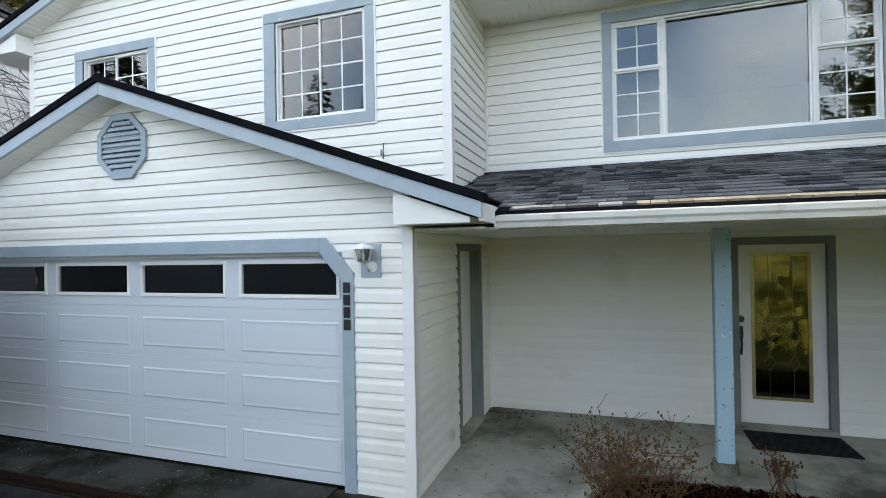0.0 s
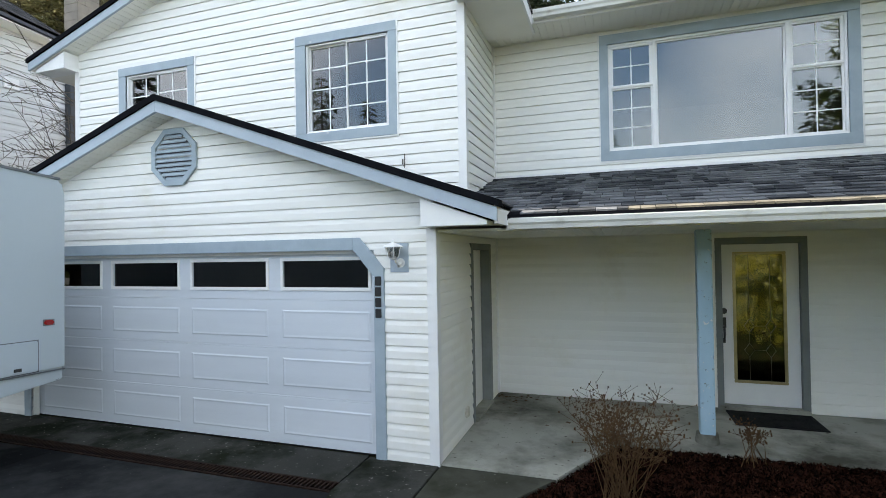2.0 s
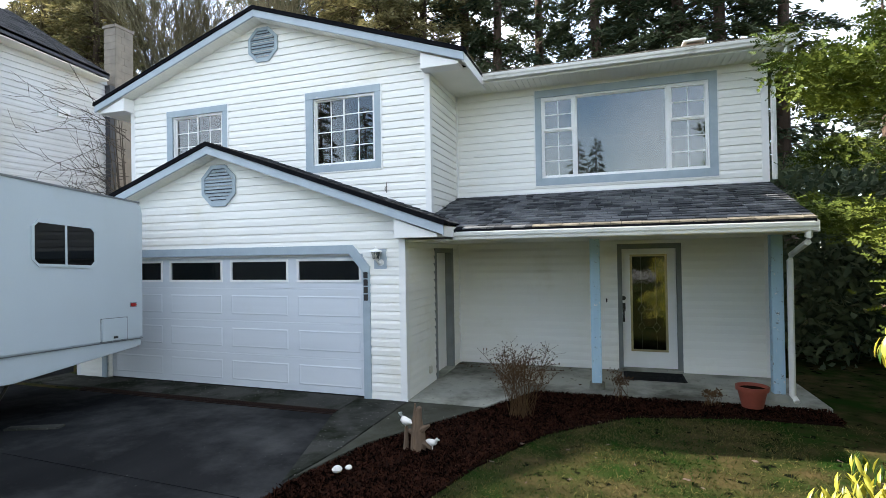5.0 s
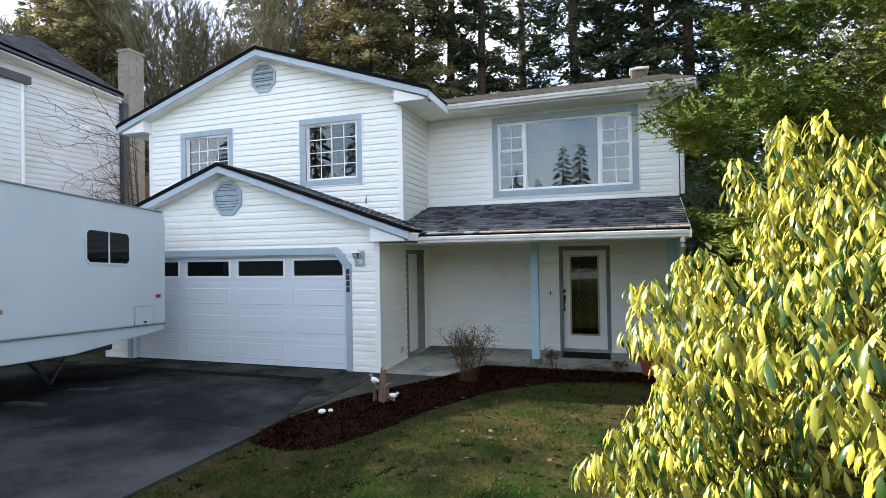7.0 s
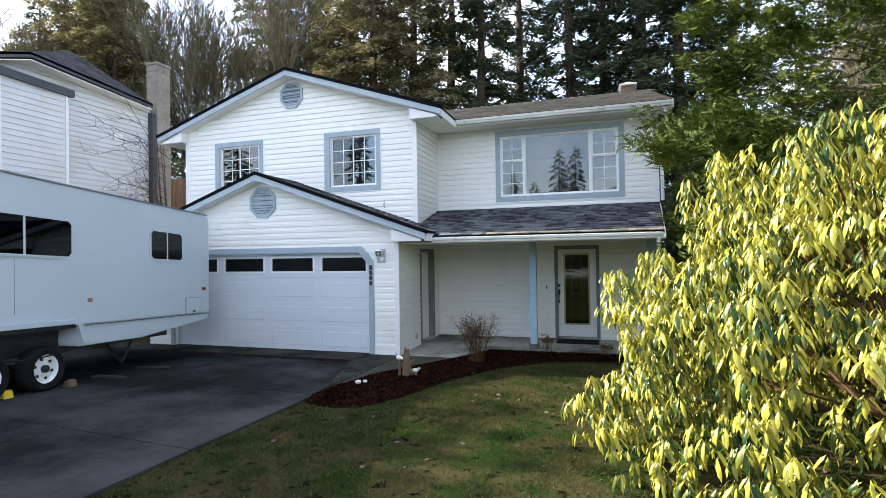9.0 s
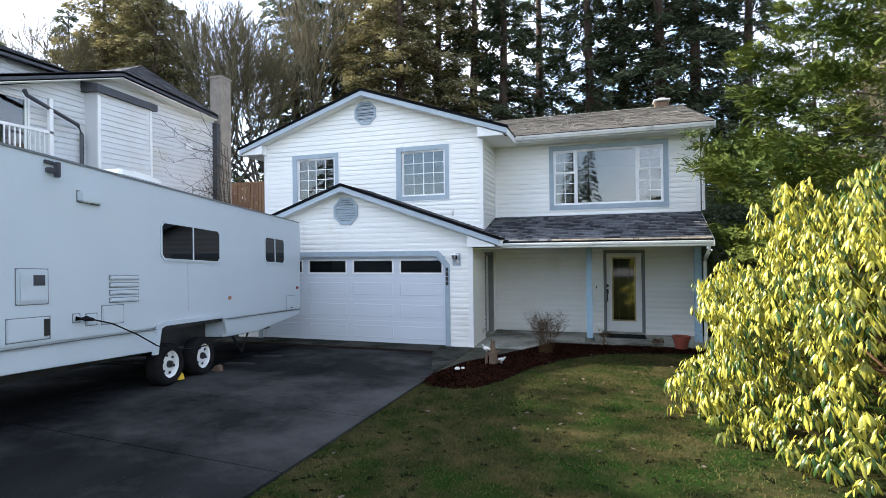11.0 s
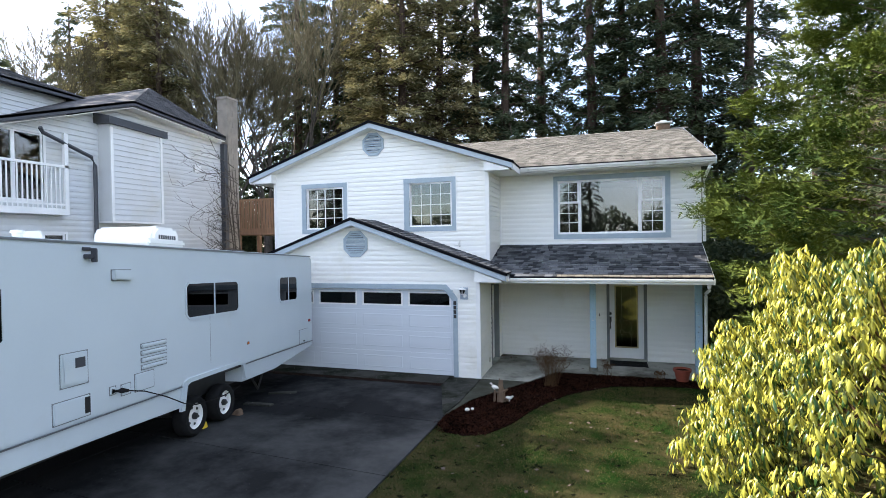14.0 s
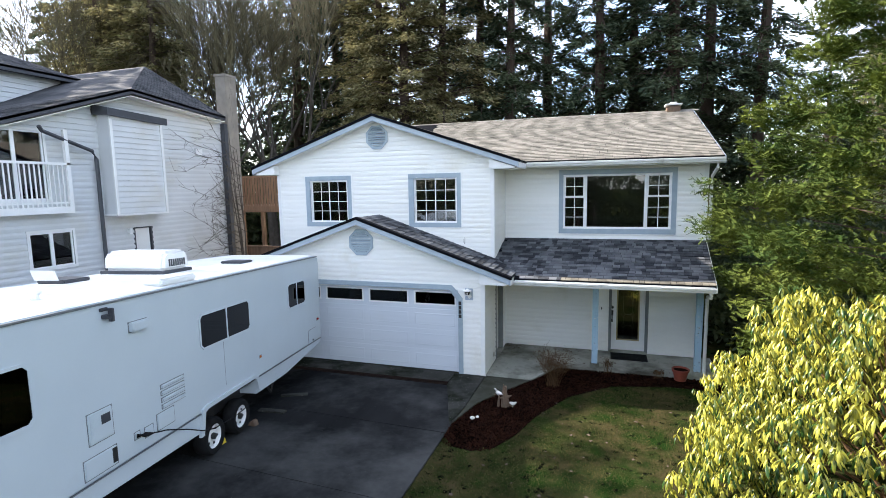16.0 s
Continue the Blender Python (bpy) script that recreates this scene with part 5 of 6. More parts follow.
ch = part("chimney", M().box(-12.42, -11.98, 7.72, 8.26, 0.0, 8.62), BRICKC, nb, "tall tan-grey rendered chimney", bevel=0.02)
for k in range(24):
    z = 3.78 + k * 0.2
    cut = 7.99 if k % 2 else 7.90
    for y0, y1 in ((7.722, cut - 0.005), (cut + 0.005, 8.258)):
        part("block", M().box(-12.0, -11.972, y0, y1, z + 0.005, z + 0.195), BRICKC, ch)
    part("block", M().box(-12.41, -11.99, 7.708, 7.73, z + 0.005, z + 0.195), BRICKC, ch)
part("chimney_cap", M().box(-12.45, -11.95, 7.69, 8.29, 8.60, 8.68), BRICKC, ch)
# dark strip put in for the shade left of the chimney, not a board
part("flue_shade_strip", M().box(-12.2, -12.0, 7.55, 7.72, 0.0, 6.9), DARKTRIM, nb)

deck = thing("wooden_deck", "raised brown timber deck with a slatted rail", "deck", (-12.0, 10.6, 0.0))
part("platform", M().box(-14.5, -9.0, 10.0, 12.5, 3.60, 3.86), CEDARWOOD, deck)
part("rail", M().box(-14.5, -9.0, 10.0, 10.06, 5.02, 5.10), CEDARWOOD, deck)
for k in range(42):
    part("slat", M().box(-14.45 + k * 0.13, -14.36 + k * 0.13, 10.01, 10.04, 3.86, 5.02), CEDARWOOD, deck)
for x in (-13.6, -12.6, -11.7, -10.4, -9.2):
    part("post", M().box(x, x + 0.14, 10.05, 10.19, 0.0, 3.6), CEDARWOOD, deck)
fence = thing("board_fence", "low dark brown board fence between the houses", "fence", (-10, 8, 0))
for k in range(29):
    part("board", M().box(-12.0 + k * 0.145, -11.865 + k * 0.145, 8.4, 8.425, 0.0, 2.35), CEDARWOOD, fence)
part("cap_rail", M().box(-12.1, -7.85, 8.36, 8.46, 2.35, 2.4), CEDARWOOD, fence)

# ---- plants ----
def cards(pos, d, nrm, length, width, fold=0.25):
    """Small folded leaf blades: base, two sides and tip."""
    d = d / np.linalg.norm(d, axis=1, keepdims=True)
    side = np.cross(d, nrm)
    side /= np.linalg.norm(side, axis=1, keepdims=True) + 1e-9
    up = np.cross(side, d)
    L, W = length[:, None], width[:, None]
    mid = pos + d * L * 0.5
    v = np.stack([pos, mid + side * W * 0.5 - up * W * fold, pos + d * L, mid - side * W * 0.5 - up * W * fold], 1).reshape(-1, 3)
    n = len(pos)
    b = np.arange(n)[:, None] * 4
    f = np.concatenate([b + [0, 1, 2], b + [0, 2, 3]], 1).reshape(-1, 3)
    return v, f


def np_mesh(name, v, f, mat):
    me = bpy.data.meshes.new(name)
    v, f = np.asarray(v, dtype=np.float32), np.asarray(f, dtype=np.int32)
    k = f.shape[1]
    me.vertices.add(len(v))
    me.vertices.foreach_set("co", v.ravel())
    me.loops.add(f.size)
    me.loops.foreach_set("vertex_index", f.ravel())
    me.polygons.add(len(f))
    me.polygons.foreach_set("loop_start", np.arange(0, f.size, k, dtype=np.int32))
    me.update(calc_edges=True)
    me.materials.append(mat)
    return me


def conifer(H, R, seed, mat, count, bark=BARK, low=0.1, droop=0.25, spray=0.42, category="tree", label="", shape=0.85, name="conifer_tree", lean=0.0, dens=5.5):
    g = np.random.default_rng(seed)
    tree = thing(name, label, category)
    nb_ = int(H * dens)
    stems = M().tube([(0, 0, -0.2), (0.05 * R, 0, H * 0.3), (lean, 0.03 * R, H * 0.65), (lean * 1.4, 0, H)], [H * 0.016 + 0.05, H * 0.012 + 0.03, H * 0.007 + 0.02, 0.02], 9)
    P, D, N, L = [], [], [], []
    lens = []
    br = []
    for k in range(nb_):
        t = low + (1 - low) * (k + g.random()) / nb_
        az = k * 2.4 + g.normal(0, 0.4)
        ln = R * (1 - t) ** shape * g.uniform(0.6, 1.1) * min(1.0, (t - low) * 7 + 0.45) + 0.25
        br.append((t * H, az, ln))
        lens.append(ln)
    tot = sum(l ** 1.4 for l in lens)
    for (h, az, ln) in br:
        c = max(6, int(count * ln ** 1.4 / tot))
        s = g.random(c) ** 0.65
        s = 0.12 + 0.88 * s
        out = np.array([math.cos(az), math.sin(az), 0.0])
        lat = np.array([-out[1], out[0], 0.0])
        sag = -droop * ln * s ** 1.8 + 0.18 * ln * s
        off = g.normal(0, 1, c) * 0.16 * ln * (1.05 - 0.75 * s)
        p = np.outer(s * ln, out) + np.outer(off, lat)
        p[:, 2] += h + sag + g.normal(0, 0.06 * ln ** 0.5, c) - 0.10 * np.abs(off)
        p[:, 0] += lean * h / H
        dd = out[None] * g.uniform(0.4, 1.0, c)[:, None] + lat[None] * (np.sign(off) * g.uniform(0.2, 0.9, c))[:, None]
        dd[:, 2] += g.uniform(-0.7, 0.15, c)
        nn = g.normal(0, 0.45, (c, 3)) + [0, 0, 1]
        P.append(p), D.append(dd), N.append(nn), L.append(g.uniform(0.55, 1.2, c) * spray)
        stems.tube([(lean * h / H, 0, h), tuple(out * ln * 0.5 + [lean * h / H, 0, h + 0.05 * ln]), tuple(out * ln * 0.95 + [lean * h / H, 0, h + (0.18 - droop) * ln])], [0.012 * ln + 0.012, 0.008 * ln + 0.008, 0.006], 4)
    P, D, N, L = map(np.concatenate, (P, D, N, L))
    v, f = cards(P, D, N, L, L * g.uniform(0.22, 0.42, len(L)), 0.2)
    part("trunk", stems, bark, tree)
    cr = new("crown", np_mesh("crown", v, f, mat))
    cr.parent = tree
    return tree


def bare_tree(H, seed):
    g = random.Random(seed)
    tree = thing("bare_tree", "leafless grey deciduous tree with fine twigs", "tree", group="bare trees behind the houses")
    trunk, twigs = M(), M()

    def grow(p, d, ln, r, depth):
        r = max(r, 0.011)
        m_ = trunk if depth > 4 else twigs
        q = p + d * ln * 0.5 + Vector((g.gauss(0, 0.05), g.gauss(0, 0.05), 0)) * ln
        e = p + d * ln
        m_.tube([p, q, e], [r, r * 0.82, max(r * 0.62, 0.008)], 6 if depth > 4 else 3)
        if depth == 0:
            return
        for _ in range(g.choice((2, 3, 3)) if depth < 5 else 3):
            nd_ = (d + Vector((g.gauss(0, 0.34), g.gauss(0, 0.34), g.uniform(0.0, 0.38)))).normalized()
            grow(p.lerp(e, g.uniform(0.55, 1.0)), nd_, ln * g.uniform(0.62, 0.82), r * 0.55, depth - 1)
    grow(Vector((0, 0, -0.2)), Vector((0, 0, 1)), H * 0.27, H * 0.0085, 7)
    part("trunk", trunk, GREYBARK, tree)
    part("twig", twigs, BARETWIG, tree, kind="stuff")
    return tree


DL = "tall dark green fir with drooping branches behind the houses"
GL = "tall olive-brown cedar catching sun behind the house"
protos = [conifer(20, 3.4, 31, FIR, 17500, droop=0.45, spray=0.31, dens=5.0, low=0.16, shape=0.6, label=DL), conifer(20, 3.0, 32, FIR, 16000, droop=0.5, spray=0.30, dens=4.6, low=0.2, shape=0.55, label=DL), conifer(20, 3.7, 33, FIR, 17000, droop=0.4, spray=0.32, dens=4.2, low=0.24, shape=0.6, label=DL)]
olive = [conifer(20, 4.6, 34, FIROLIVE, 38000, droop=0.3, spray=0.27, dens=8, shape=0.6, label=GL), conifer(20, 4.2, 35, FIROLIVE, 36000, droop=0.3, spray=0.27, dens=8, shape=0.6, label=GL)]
shade_firs = [conifer(20, 6.0, 36, FIR, 11000, droop=0.35, spray=0.62, dens=5, label="tall dark fir added out of view to cast shade")]
bare = [bare_tree(16, 41), bare_tree(16, 42)]
used = set()
shrub = thing("bare_shrub", "tall leafless shrub against the neighbour's chimney wall", "shrub", (-11.5, 7.6, -0.05))
rs_, sm = random.Random(47), M()
for k in range(5):
    sm.tube([(-11.5 + rs_.gauss(0, 0.08), 7.6 + rs_.gauss(0, 0.08), -0.05), (-11.5 + rs_.gauss(0, 0.1), 7.55 + rs_.gauss(0, 0.1), 3.0), (-11.55 + rs_.gauss(0, 0.15), 7.4 + rs_.gauss(0, 0.15), rs_.uniform(5.2, 6.6))], [0.035, 0.025, 0.008], 5)
part("trunk", sm, GREYBARK, shrub)
tw = M()
for k in range(46):
    z, ln, lift = rs_.uniform(2.0, 6.0), rs_.uniform(0.8, 2.5), rs_.uniform(-0.1, 0.55)
    p = Vector((-11.5 + rs_.gauss(0, 0.1), 7.55, z))
    path = [p]
    d = Vector((rs_.uniform(-0.12, 0.12), -1.0, lift)).normalized()
    for j in range(5):
        d = (d + Vector((rs_.gauss(0, 0.08), rs_.gauss(0, 0.12), rs_.gauss(0.03, 0.22)))).normalized()
        q = path[-1] + d * ln / 5
        q.x = max(q.x, -12.05)
        path.append(q)
        if j > 0:
            for _ in range(2):
                e = q + (d + Vector((rs_.gauss(0, 0.25), rs_.gauss(0, 0.5), rs_.gauss(0.1, 0.6)))).normalized() * rs_.uniform(0.15, 0.5)
                e.x = max(e.x, -12.05)
                tw.tube([q, q.lerp(e, 0.5) + Vector((0, 0, rs_.gauss(0, 0.03))), e], [0.006, 0.005, 0.003], 3)
    tw.tube(path, [0.012, 0.011, 0.009, 0.008, 0.006, 0.004], 4)
part("twig", tw, GREYBARK, shrub, kind="stuff")


def plant(kinds, k, x, y, s, turn, group=""):
    src = kinds[k % len(kinds)]
    z = rise(y) - 0.05
    if src.name not in used:
        used.add(src.name)
        ob = src
        ob.matrix_basis = pose(x, y, z, 0, 0, turn) @ Matrix.Scale(s, 4)
    else:
        ob = copy_thing(src, pose(x, y, z, 0, 0, turn))
        ob.scale = (s, s, s)
    if group:
        ob["group"] = group
    return ob


rt = random.Random(77)
WOODS = "trees behind the houses"
front = [(-22.3, 28, 1.45, 0), (-24.6, 32, 1.3, 1), (-17.6, 29, 1.4, 1), (-20.0, 30, 1.35, 2), (-19.0, 34, 1.2, 0), (9.8, 27, 1.3, 1), (-33, 32, 1.0, 1), (-38, 33, 1.0, 2), (-40, 25, 1.1, 0), (-7.4, 28, 1.4, 2), (-5.0, 27, 1.35, 1), (-3.2, 31, 1.45, 1), (0.5, 28, 1.4, 1), (2.6, 29, 1.35, 0), (4.9, 27, 1.5, 2), (6.9, 28, 1.45, 0), (14.5, 24, 1.0, 1), (22, 17, 1.1, 0), (-57, 30, 0.8, 1), (-60, 33, 0.72, 0), (-46, 27, 1.3, 2)]
for x, y, s, k in front:
    plant(protos, k, x, y, s, rt.uniform(0, 360), WOODS)
for x, y, s in ((-19.5, 38, 0.8), (-15, 39, 0.8), (-10, 38, 0.75), (-6, 40, 0.7), (-2.0, 38, 0.6), (3.5, 39, 0.75), (8, 38, 0.75), (20, 30, 1.0), (-28, 36, 0.6), (-33, 34, 0.6), (-39, 30, 0.6), (11.5, 15, 0.55), (14.5, 12, 0.5), (17, 14, 0.62), (21, 10, 0.7), (9.6, 17, 0.55), (13, 19, 0.7)):
    plant(protos, rt.randrange(3), x, y, s, rt.uniform(0, 360), WOODS)
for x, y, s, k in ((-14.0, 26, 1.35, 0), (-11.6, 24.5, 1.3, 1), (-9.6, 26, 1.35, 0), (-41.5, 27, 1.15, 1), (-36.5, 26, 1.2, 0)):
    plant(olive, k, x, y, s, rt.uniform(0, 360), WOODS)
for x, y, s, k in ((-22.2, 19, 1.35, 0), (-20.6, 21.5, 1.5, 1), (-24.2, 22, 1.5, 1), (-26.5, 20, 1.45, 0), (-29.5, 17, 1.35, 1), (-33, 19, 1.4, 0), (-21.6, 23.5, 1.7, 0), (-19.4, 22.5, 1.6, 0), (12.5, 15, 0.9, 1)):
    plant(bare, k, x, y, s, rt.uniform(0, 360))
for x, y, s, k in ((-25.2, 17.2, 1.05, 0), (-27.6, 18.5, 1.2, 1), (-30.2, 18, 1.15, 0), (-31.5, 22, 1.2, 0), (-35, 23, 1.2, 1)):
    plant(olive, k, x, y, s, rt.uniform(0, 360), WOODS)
for x, y, s, k in ((-1.5, -33, 0.60, 0), (0.05, -33.2, 0.61, 1), (-6.0, -33, 0.50, 2), (-4.0, -33.4, 0.45, 0), (-27.0, -33, 0.98, 0), (-21.9, -33, 0.83, 1), (15.1, -33, 0.66, 2), (19, -31, 0.6, 0), (-35, -30, 0.8, 2)):
    plant(protos, k, x, y, s, rt.uniform(0, 360), "trees across the street")

# unseen row of firs, added to keep sun off the lawn and drive
for k in range(17):
    y = -9.0 + k * 1.15
    plant(shade_firs, k, -25.0 + rt.uniform(-1.2, 1.2), y, 0.55 if k > 13 else rt.uniform(0.782, 0.812), rt.uniform(0, 360), "trees beside the house next door")
# undergrowth at the foot of the woods
g = np.random.default_rng(5)
n = 34000
px_ = np.stack([g.uniform(-36, 28, n), g.uniform(29, 34, n), g.random(n) ** 1.3 * 9.5], 1)
px_[:, 2] *= 0.6 + 0.4 * np.sin(px_[:, 0] * 0.9) ** 2
v, f = cards(px_, g.normal(0, 1, (n, 3)), g.normal(0, 1, (n, 3)), g.uniform(0.3, 0.8, n), g.uniform(0.15, 0.4, n))
tagged(new("undergrowth", np_mesh("undergrowth", v, f, FIR)), "dark dense undergrowth at the foot of the woods", "undergrowth", kind="stuff")
# added dark mass that keeps the gap past the porch end black
n = 15000
px_ = np.stack([g.uniform(4.0, 11, n), g.uniform(7.2, 10.5, n), g.random(n) * 3.6], 1)
v, f = cards(px_, g.normal(0, 1, (n, 3)), g.normal(0, 1, (n, 3)), g.uniform(0.12, 0.3, n), g.uniform(0.06, 0.14, n))
tagged(new("gap_fill_shrubs", np_mesh("gap_fill_shrubs", v, f, FIR)), "dark shrub mass added to fill the black gap beside the house", "shrubs", kind="stuff")
n = 26000
px_ = np.stack([g.uniform(-45, 40, n), g.uniform(-39, -35, n), g.random(n) * 6.2 + 0.3], 1)
px_[:, 2] *= 0.75 + 0.25 * np.sin(px_[:, 0] * 0.7) ** 2
v, f = cards(px_, g.normal(0, 1, (n, 3)), g.normal(0, 1, (n, 3)), g.uniform(0.3, 0.65, n), g.uniform(0.18, 0.36, n))
tagged(new("far_woods", np_mesh("far_woods", v, f, FIR)), "low dark line of woods across the street", "woods", kind="stuff")

# large juniper beside the porch
jun = thing("evergreen_tree", "broad evergreen tree with tufted branches beside the porch", "tree", (6.75, 3.1, rise(3.1) - 0.05))
g = np.random.default_rng(51)
JH, stems = 12.0, M().tube([(0, 0, -0.1), (0.1, 0, 4), (0.3, 0.1, 8), (0.4, 0, 12)], [0.24, 0.18, 0.09, 0.02], 9)
P, D, N, L = [], [], [], []
for k in range(190):
    t = 0.05 + 0.95 * (k + g.random()) / 190
    az = k * 2.4 + g.normal(0, 0.3)
    ln = float(np.interp(t * JH, (0.5, 1.6, 2.3, 3.2, 3.9, 4.3, 5.0, 5.8, 6.4, 7.2, 9.0, 12.0), (2.6, 3.2, 3.8, 4.2, 3.75, 3.45, 3.3, 3.2, 2.8, 2.3, 1.5, 0.3))) * (g.uniform(0.84, 1.06) if math.cos(az) < -0.3 else g.uniform(0.62, 1.0))
    out = np.array([math.cos(az), math.sin(az), 0.0])
    lat = np.array([-out[1], out[0], 0.0])
    lift = g.uniform(0.0, 0.2)
    h = t * JH
    stems.tube([(0.03 * h, 0, h * 0.92), tuple(out * ln * 0.5 + [0.03 * h, 0, h + 0.02 * ln]), tuple(out * ln * 0.92 + [0.03 * h, 0, h + lift * ln])], [0.006 * ln + 0.006, 0.003 * ln + 0.003, 0.002], 4)
    tufts = int(5 + ln * (6.6 if h < 5 else 5.4))
    for s_ in 0.3 + 0.7 * g.random(tufts) ** 0.6:
        c = out * ln * s_ + lat * g.normal(0, 0.17 * ln * (1.15 - s_)) + [0.03 * h, 0, h + lift * ln * s_ ** 1.5 + g.normal(0, 0.12)]
        m = 40
        axis = out * g.uniform(0.5, 1.0) + lat * g.normal(0, 0.5) + [0, 0, g.uniform(-0.1, 0.5)]
        q = g.normal(0, 0.095, (m, 3)) * [1.25, 1.25, 0.5]
        P.append(c + q + axis * g.uniform(-0.15, 0.1, m)[:, None])
        D.append(axis + g.normal(0, 0.42, (m, 3)))
        N.append(g.normal(0, 0.45, (m, 3)) + [0, 0, 1.0])
        L.append(g.uniform(0.085, 0.165, m))
P, D, N, L = map(np.concatenate, (P, D, N, L))


def fronds(P, D, N, L, pairs=4):
    """Flat fir sprigs: pairs of pointed needles bunches along a short twig."""
    d = D / np.linalg.norm(D, axis=1, keepdims=True)
    side = np.cross(d, N)
    side /= np.linalg.norm(side, axis=1, keepdims=True) + 1e-9
    up = np.cross(side, d)
    L = L[:, None]
    v = []
    for k in range(pairs):
        t = k / pairs
        r = 0.34 * (1 - 0.55 * t)
        for sgn in (1, -1):
            root = P + d * L * t
            v += [root, root + d * L * 0.23, root + (d * 0.62 + side * sgn * 0.8 + up * 0.15) * L * r]
    v += [P + d * L * 0.85 + side * L * 0.03, P + d * L * 0.85 - side * L * 0.03, P + d * L * 1.12]
    v = np.stack(v, 1).reshape(-1, 3)
    return v, np.arange(len(v)).reshape(-1, 3)


v, f = fronds(P, D, N, L)
o_ = new("trunk", stems.mesh("trunk", BARK))
o_.parent = jun
cr = new("crown", np_mesh("crown", v, f, JUN))
cr.parent = jun

# rhododendron
rh = thing("rhododendron_bush", "large rounded rhododendron with drooping yellow-green leaves", "bush", (5.25, -0.3, rise(-0.3) - 0.05))


def whorls(n, shell_lo, shell_hi, seed):
    g = np.random.default_rng(seed)
    u = g.normal(0, 1, (n * 3, 3))
    u /= np.linalg.norm(u, axis=1, keepdims=True)
    u = u[u[:, 2] > -0.12][:n]
    n = len(u)
    lump = 1 + 0.09 * np.sin(u[:, 0] * 9 + 1) * np.sin(u[:, 1] * 8) + 0.06 * np.sin(u[:, 2] * 13 + u[:, 0] * 5)
    hollow = np.sin(u[:, 0] * 14 + 2 * u[:, 2]) * np.sin(u[:, 1] * 13 + 1.5) + 0.6 * np.sin(u[:, 2] * 19 + 4 * u[:, 0])
    lump = lump - 0.28 * np.clip(hollow - 0.3, 0, 1)
    r = g.uniform(shell_lo, shell_hi, n) * lump
    p = u * r[:, None] * [2.9, 2.7, 2.9] + [0, 0, 0.30]
    out = []
    for k in range(n):
        m = g.integers(7, 12)
        a = g.uniform(0, 6.28) + np.arange(m) * 6.283 / m + g.normal(0, 0.15, m)
        axis = u[k] * 0.55 + np.array([0, 0, 0.8])
        axis /= np.linalg.norm(axis)
        e1 = np.cross(axis, [0.3, 0.9, 0.1])
        e1 /= np.linalg.norm(e1)
        e2 = np.cross(axis, e1)
        ra = np.cos(a)[:, None] * e1 + np.sin(a)[:, None] * e2
        dr = g.uniform(-0.9, -0.1, m)[:, None]
        d = ra * 0.55 + axis * (0.2 + dr * 0.3) + [0, 0, -0.95]
        out.append((p[k] + g.normal(0, 0.018, (m, 3)), d + g.normal(0, 0.13, (m, 3)), ra * 0.5 + axis + g.normal(0, 0.12, (m, 3)), g.uniform(0.085, 0.18, m)))
    return [np.concatenate(c) for c in zip(*out)]


def leaf_geo(P, D, N, L):
    d = D / np.linalg.norm(D, axis=1, keepdims=True)
    side = np.cross(d, N)
    side /= np.linalg.norm(side, axis=1, keepdims=True) + 1e-9
    up = np.cross(side, d)
    L = L[:, None]
    W = L * 0.195
    a = P + d * L * 0.08
    m1, m2 = P + d * L * 0.42 + up * L * 0.07, P + d * L * 0.75 + up * L * 0.03
    tip = P + d * L - up * L * 0.10
    v = np.stack([a, m1 + side * W * 0.5 - up * W * 0.18, m1, m1 - side * W * 0.5 - up * W * 0.18, m2 + side * W * 0.46 - up * W * 0.18, m2, m2 - side * W * 0.46 - up * W * 0.18, tip], 1).reshape(-1, 3)
    b = np.arange(len(P))[:, None] * 8
    f = np.concatenate([b + t for t in ([0, 1, 2], [0, 2, 3], [1, 4, 5], [1, 5, 2], [2, 5, 6], [2, 6, 3], [4, 7, 5], [5, 7, 6])], 1).reshape(-1, 3)
    return v, f


W1_ = whorls(5000, 0.88, 1.04, 61)
W2_ = whorls(1000, 0.66, 0.92, 62)
P, D, N, L = [np.concatenate([a, b]) for a, b in zip(W1_, W2_)]
v, f = leaf_geo(P, D, N, L)
ob = new("foliage", np_mesh("foliage", v, f, RHODO))
ob.parent = rh
tagged(ob, kind="stuff")
v1, f1 = leaf_geo(np.zeros((1, 3)), np.array([[1.0, 0, 0]]), np.array([[0, 0, 1.0]]), np.ones(1))
leaf_me = np_mesh("leaf", v1, f1, RHODO_P)
q = whorls(60, 0.99, 1.06, 63)
near = [k for k in range(len(q[0])) if q[0][k][0] < 0.8 and q[0][k][1] < 0.6][:200]
for k in near:
    d, n_ = Vector(q[1][k]).normalized(), Vector(q[2][k])
    s_ = d.cross(n_).normalized()
    u_ = s_.cross(d)
    L_ = float(q[3][k])
    ob = new("leaf", leaf_me)
    ob.parent = rh
    ob.matrix_basis = Matrix(((d.x, -s_.x, u_.x, q[0][k][0]), (d.y, -s_.y, u_.y, q[0][k][1]), (d.z, -s_.z, u_.z, q[0][k][2]), (0, 0, 0, 1))) @ Matrix.Scale(L_, 4)
stems = M()
r_ = random.Random(8)
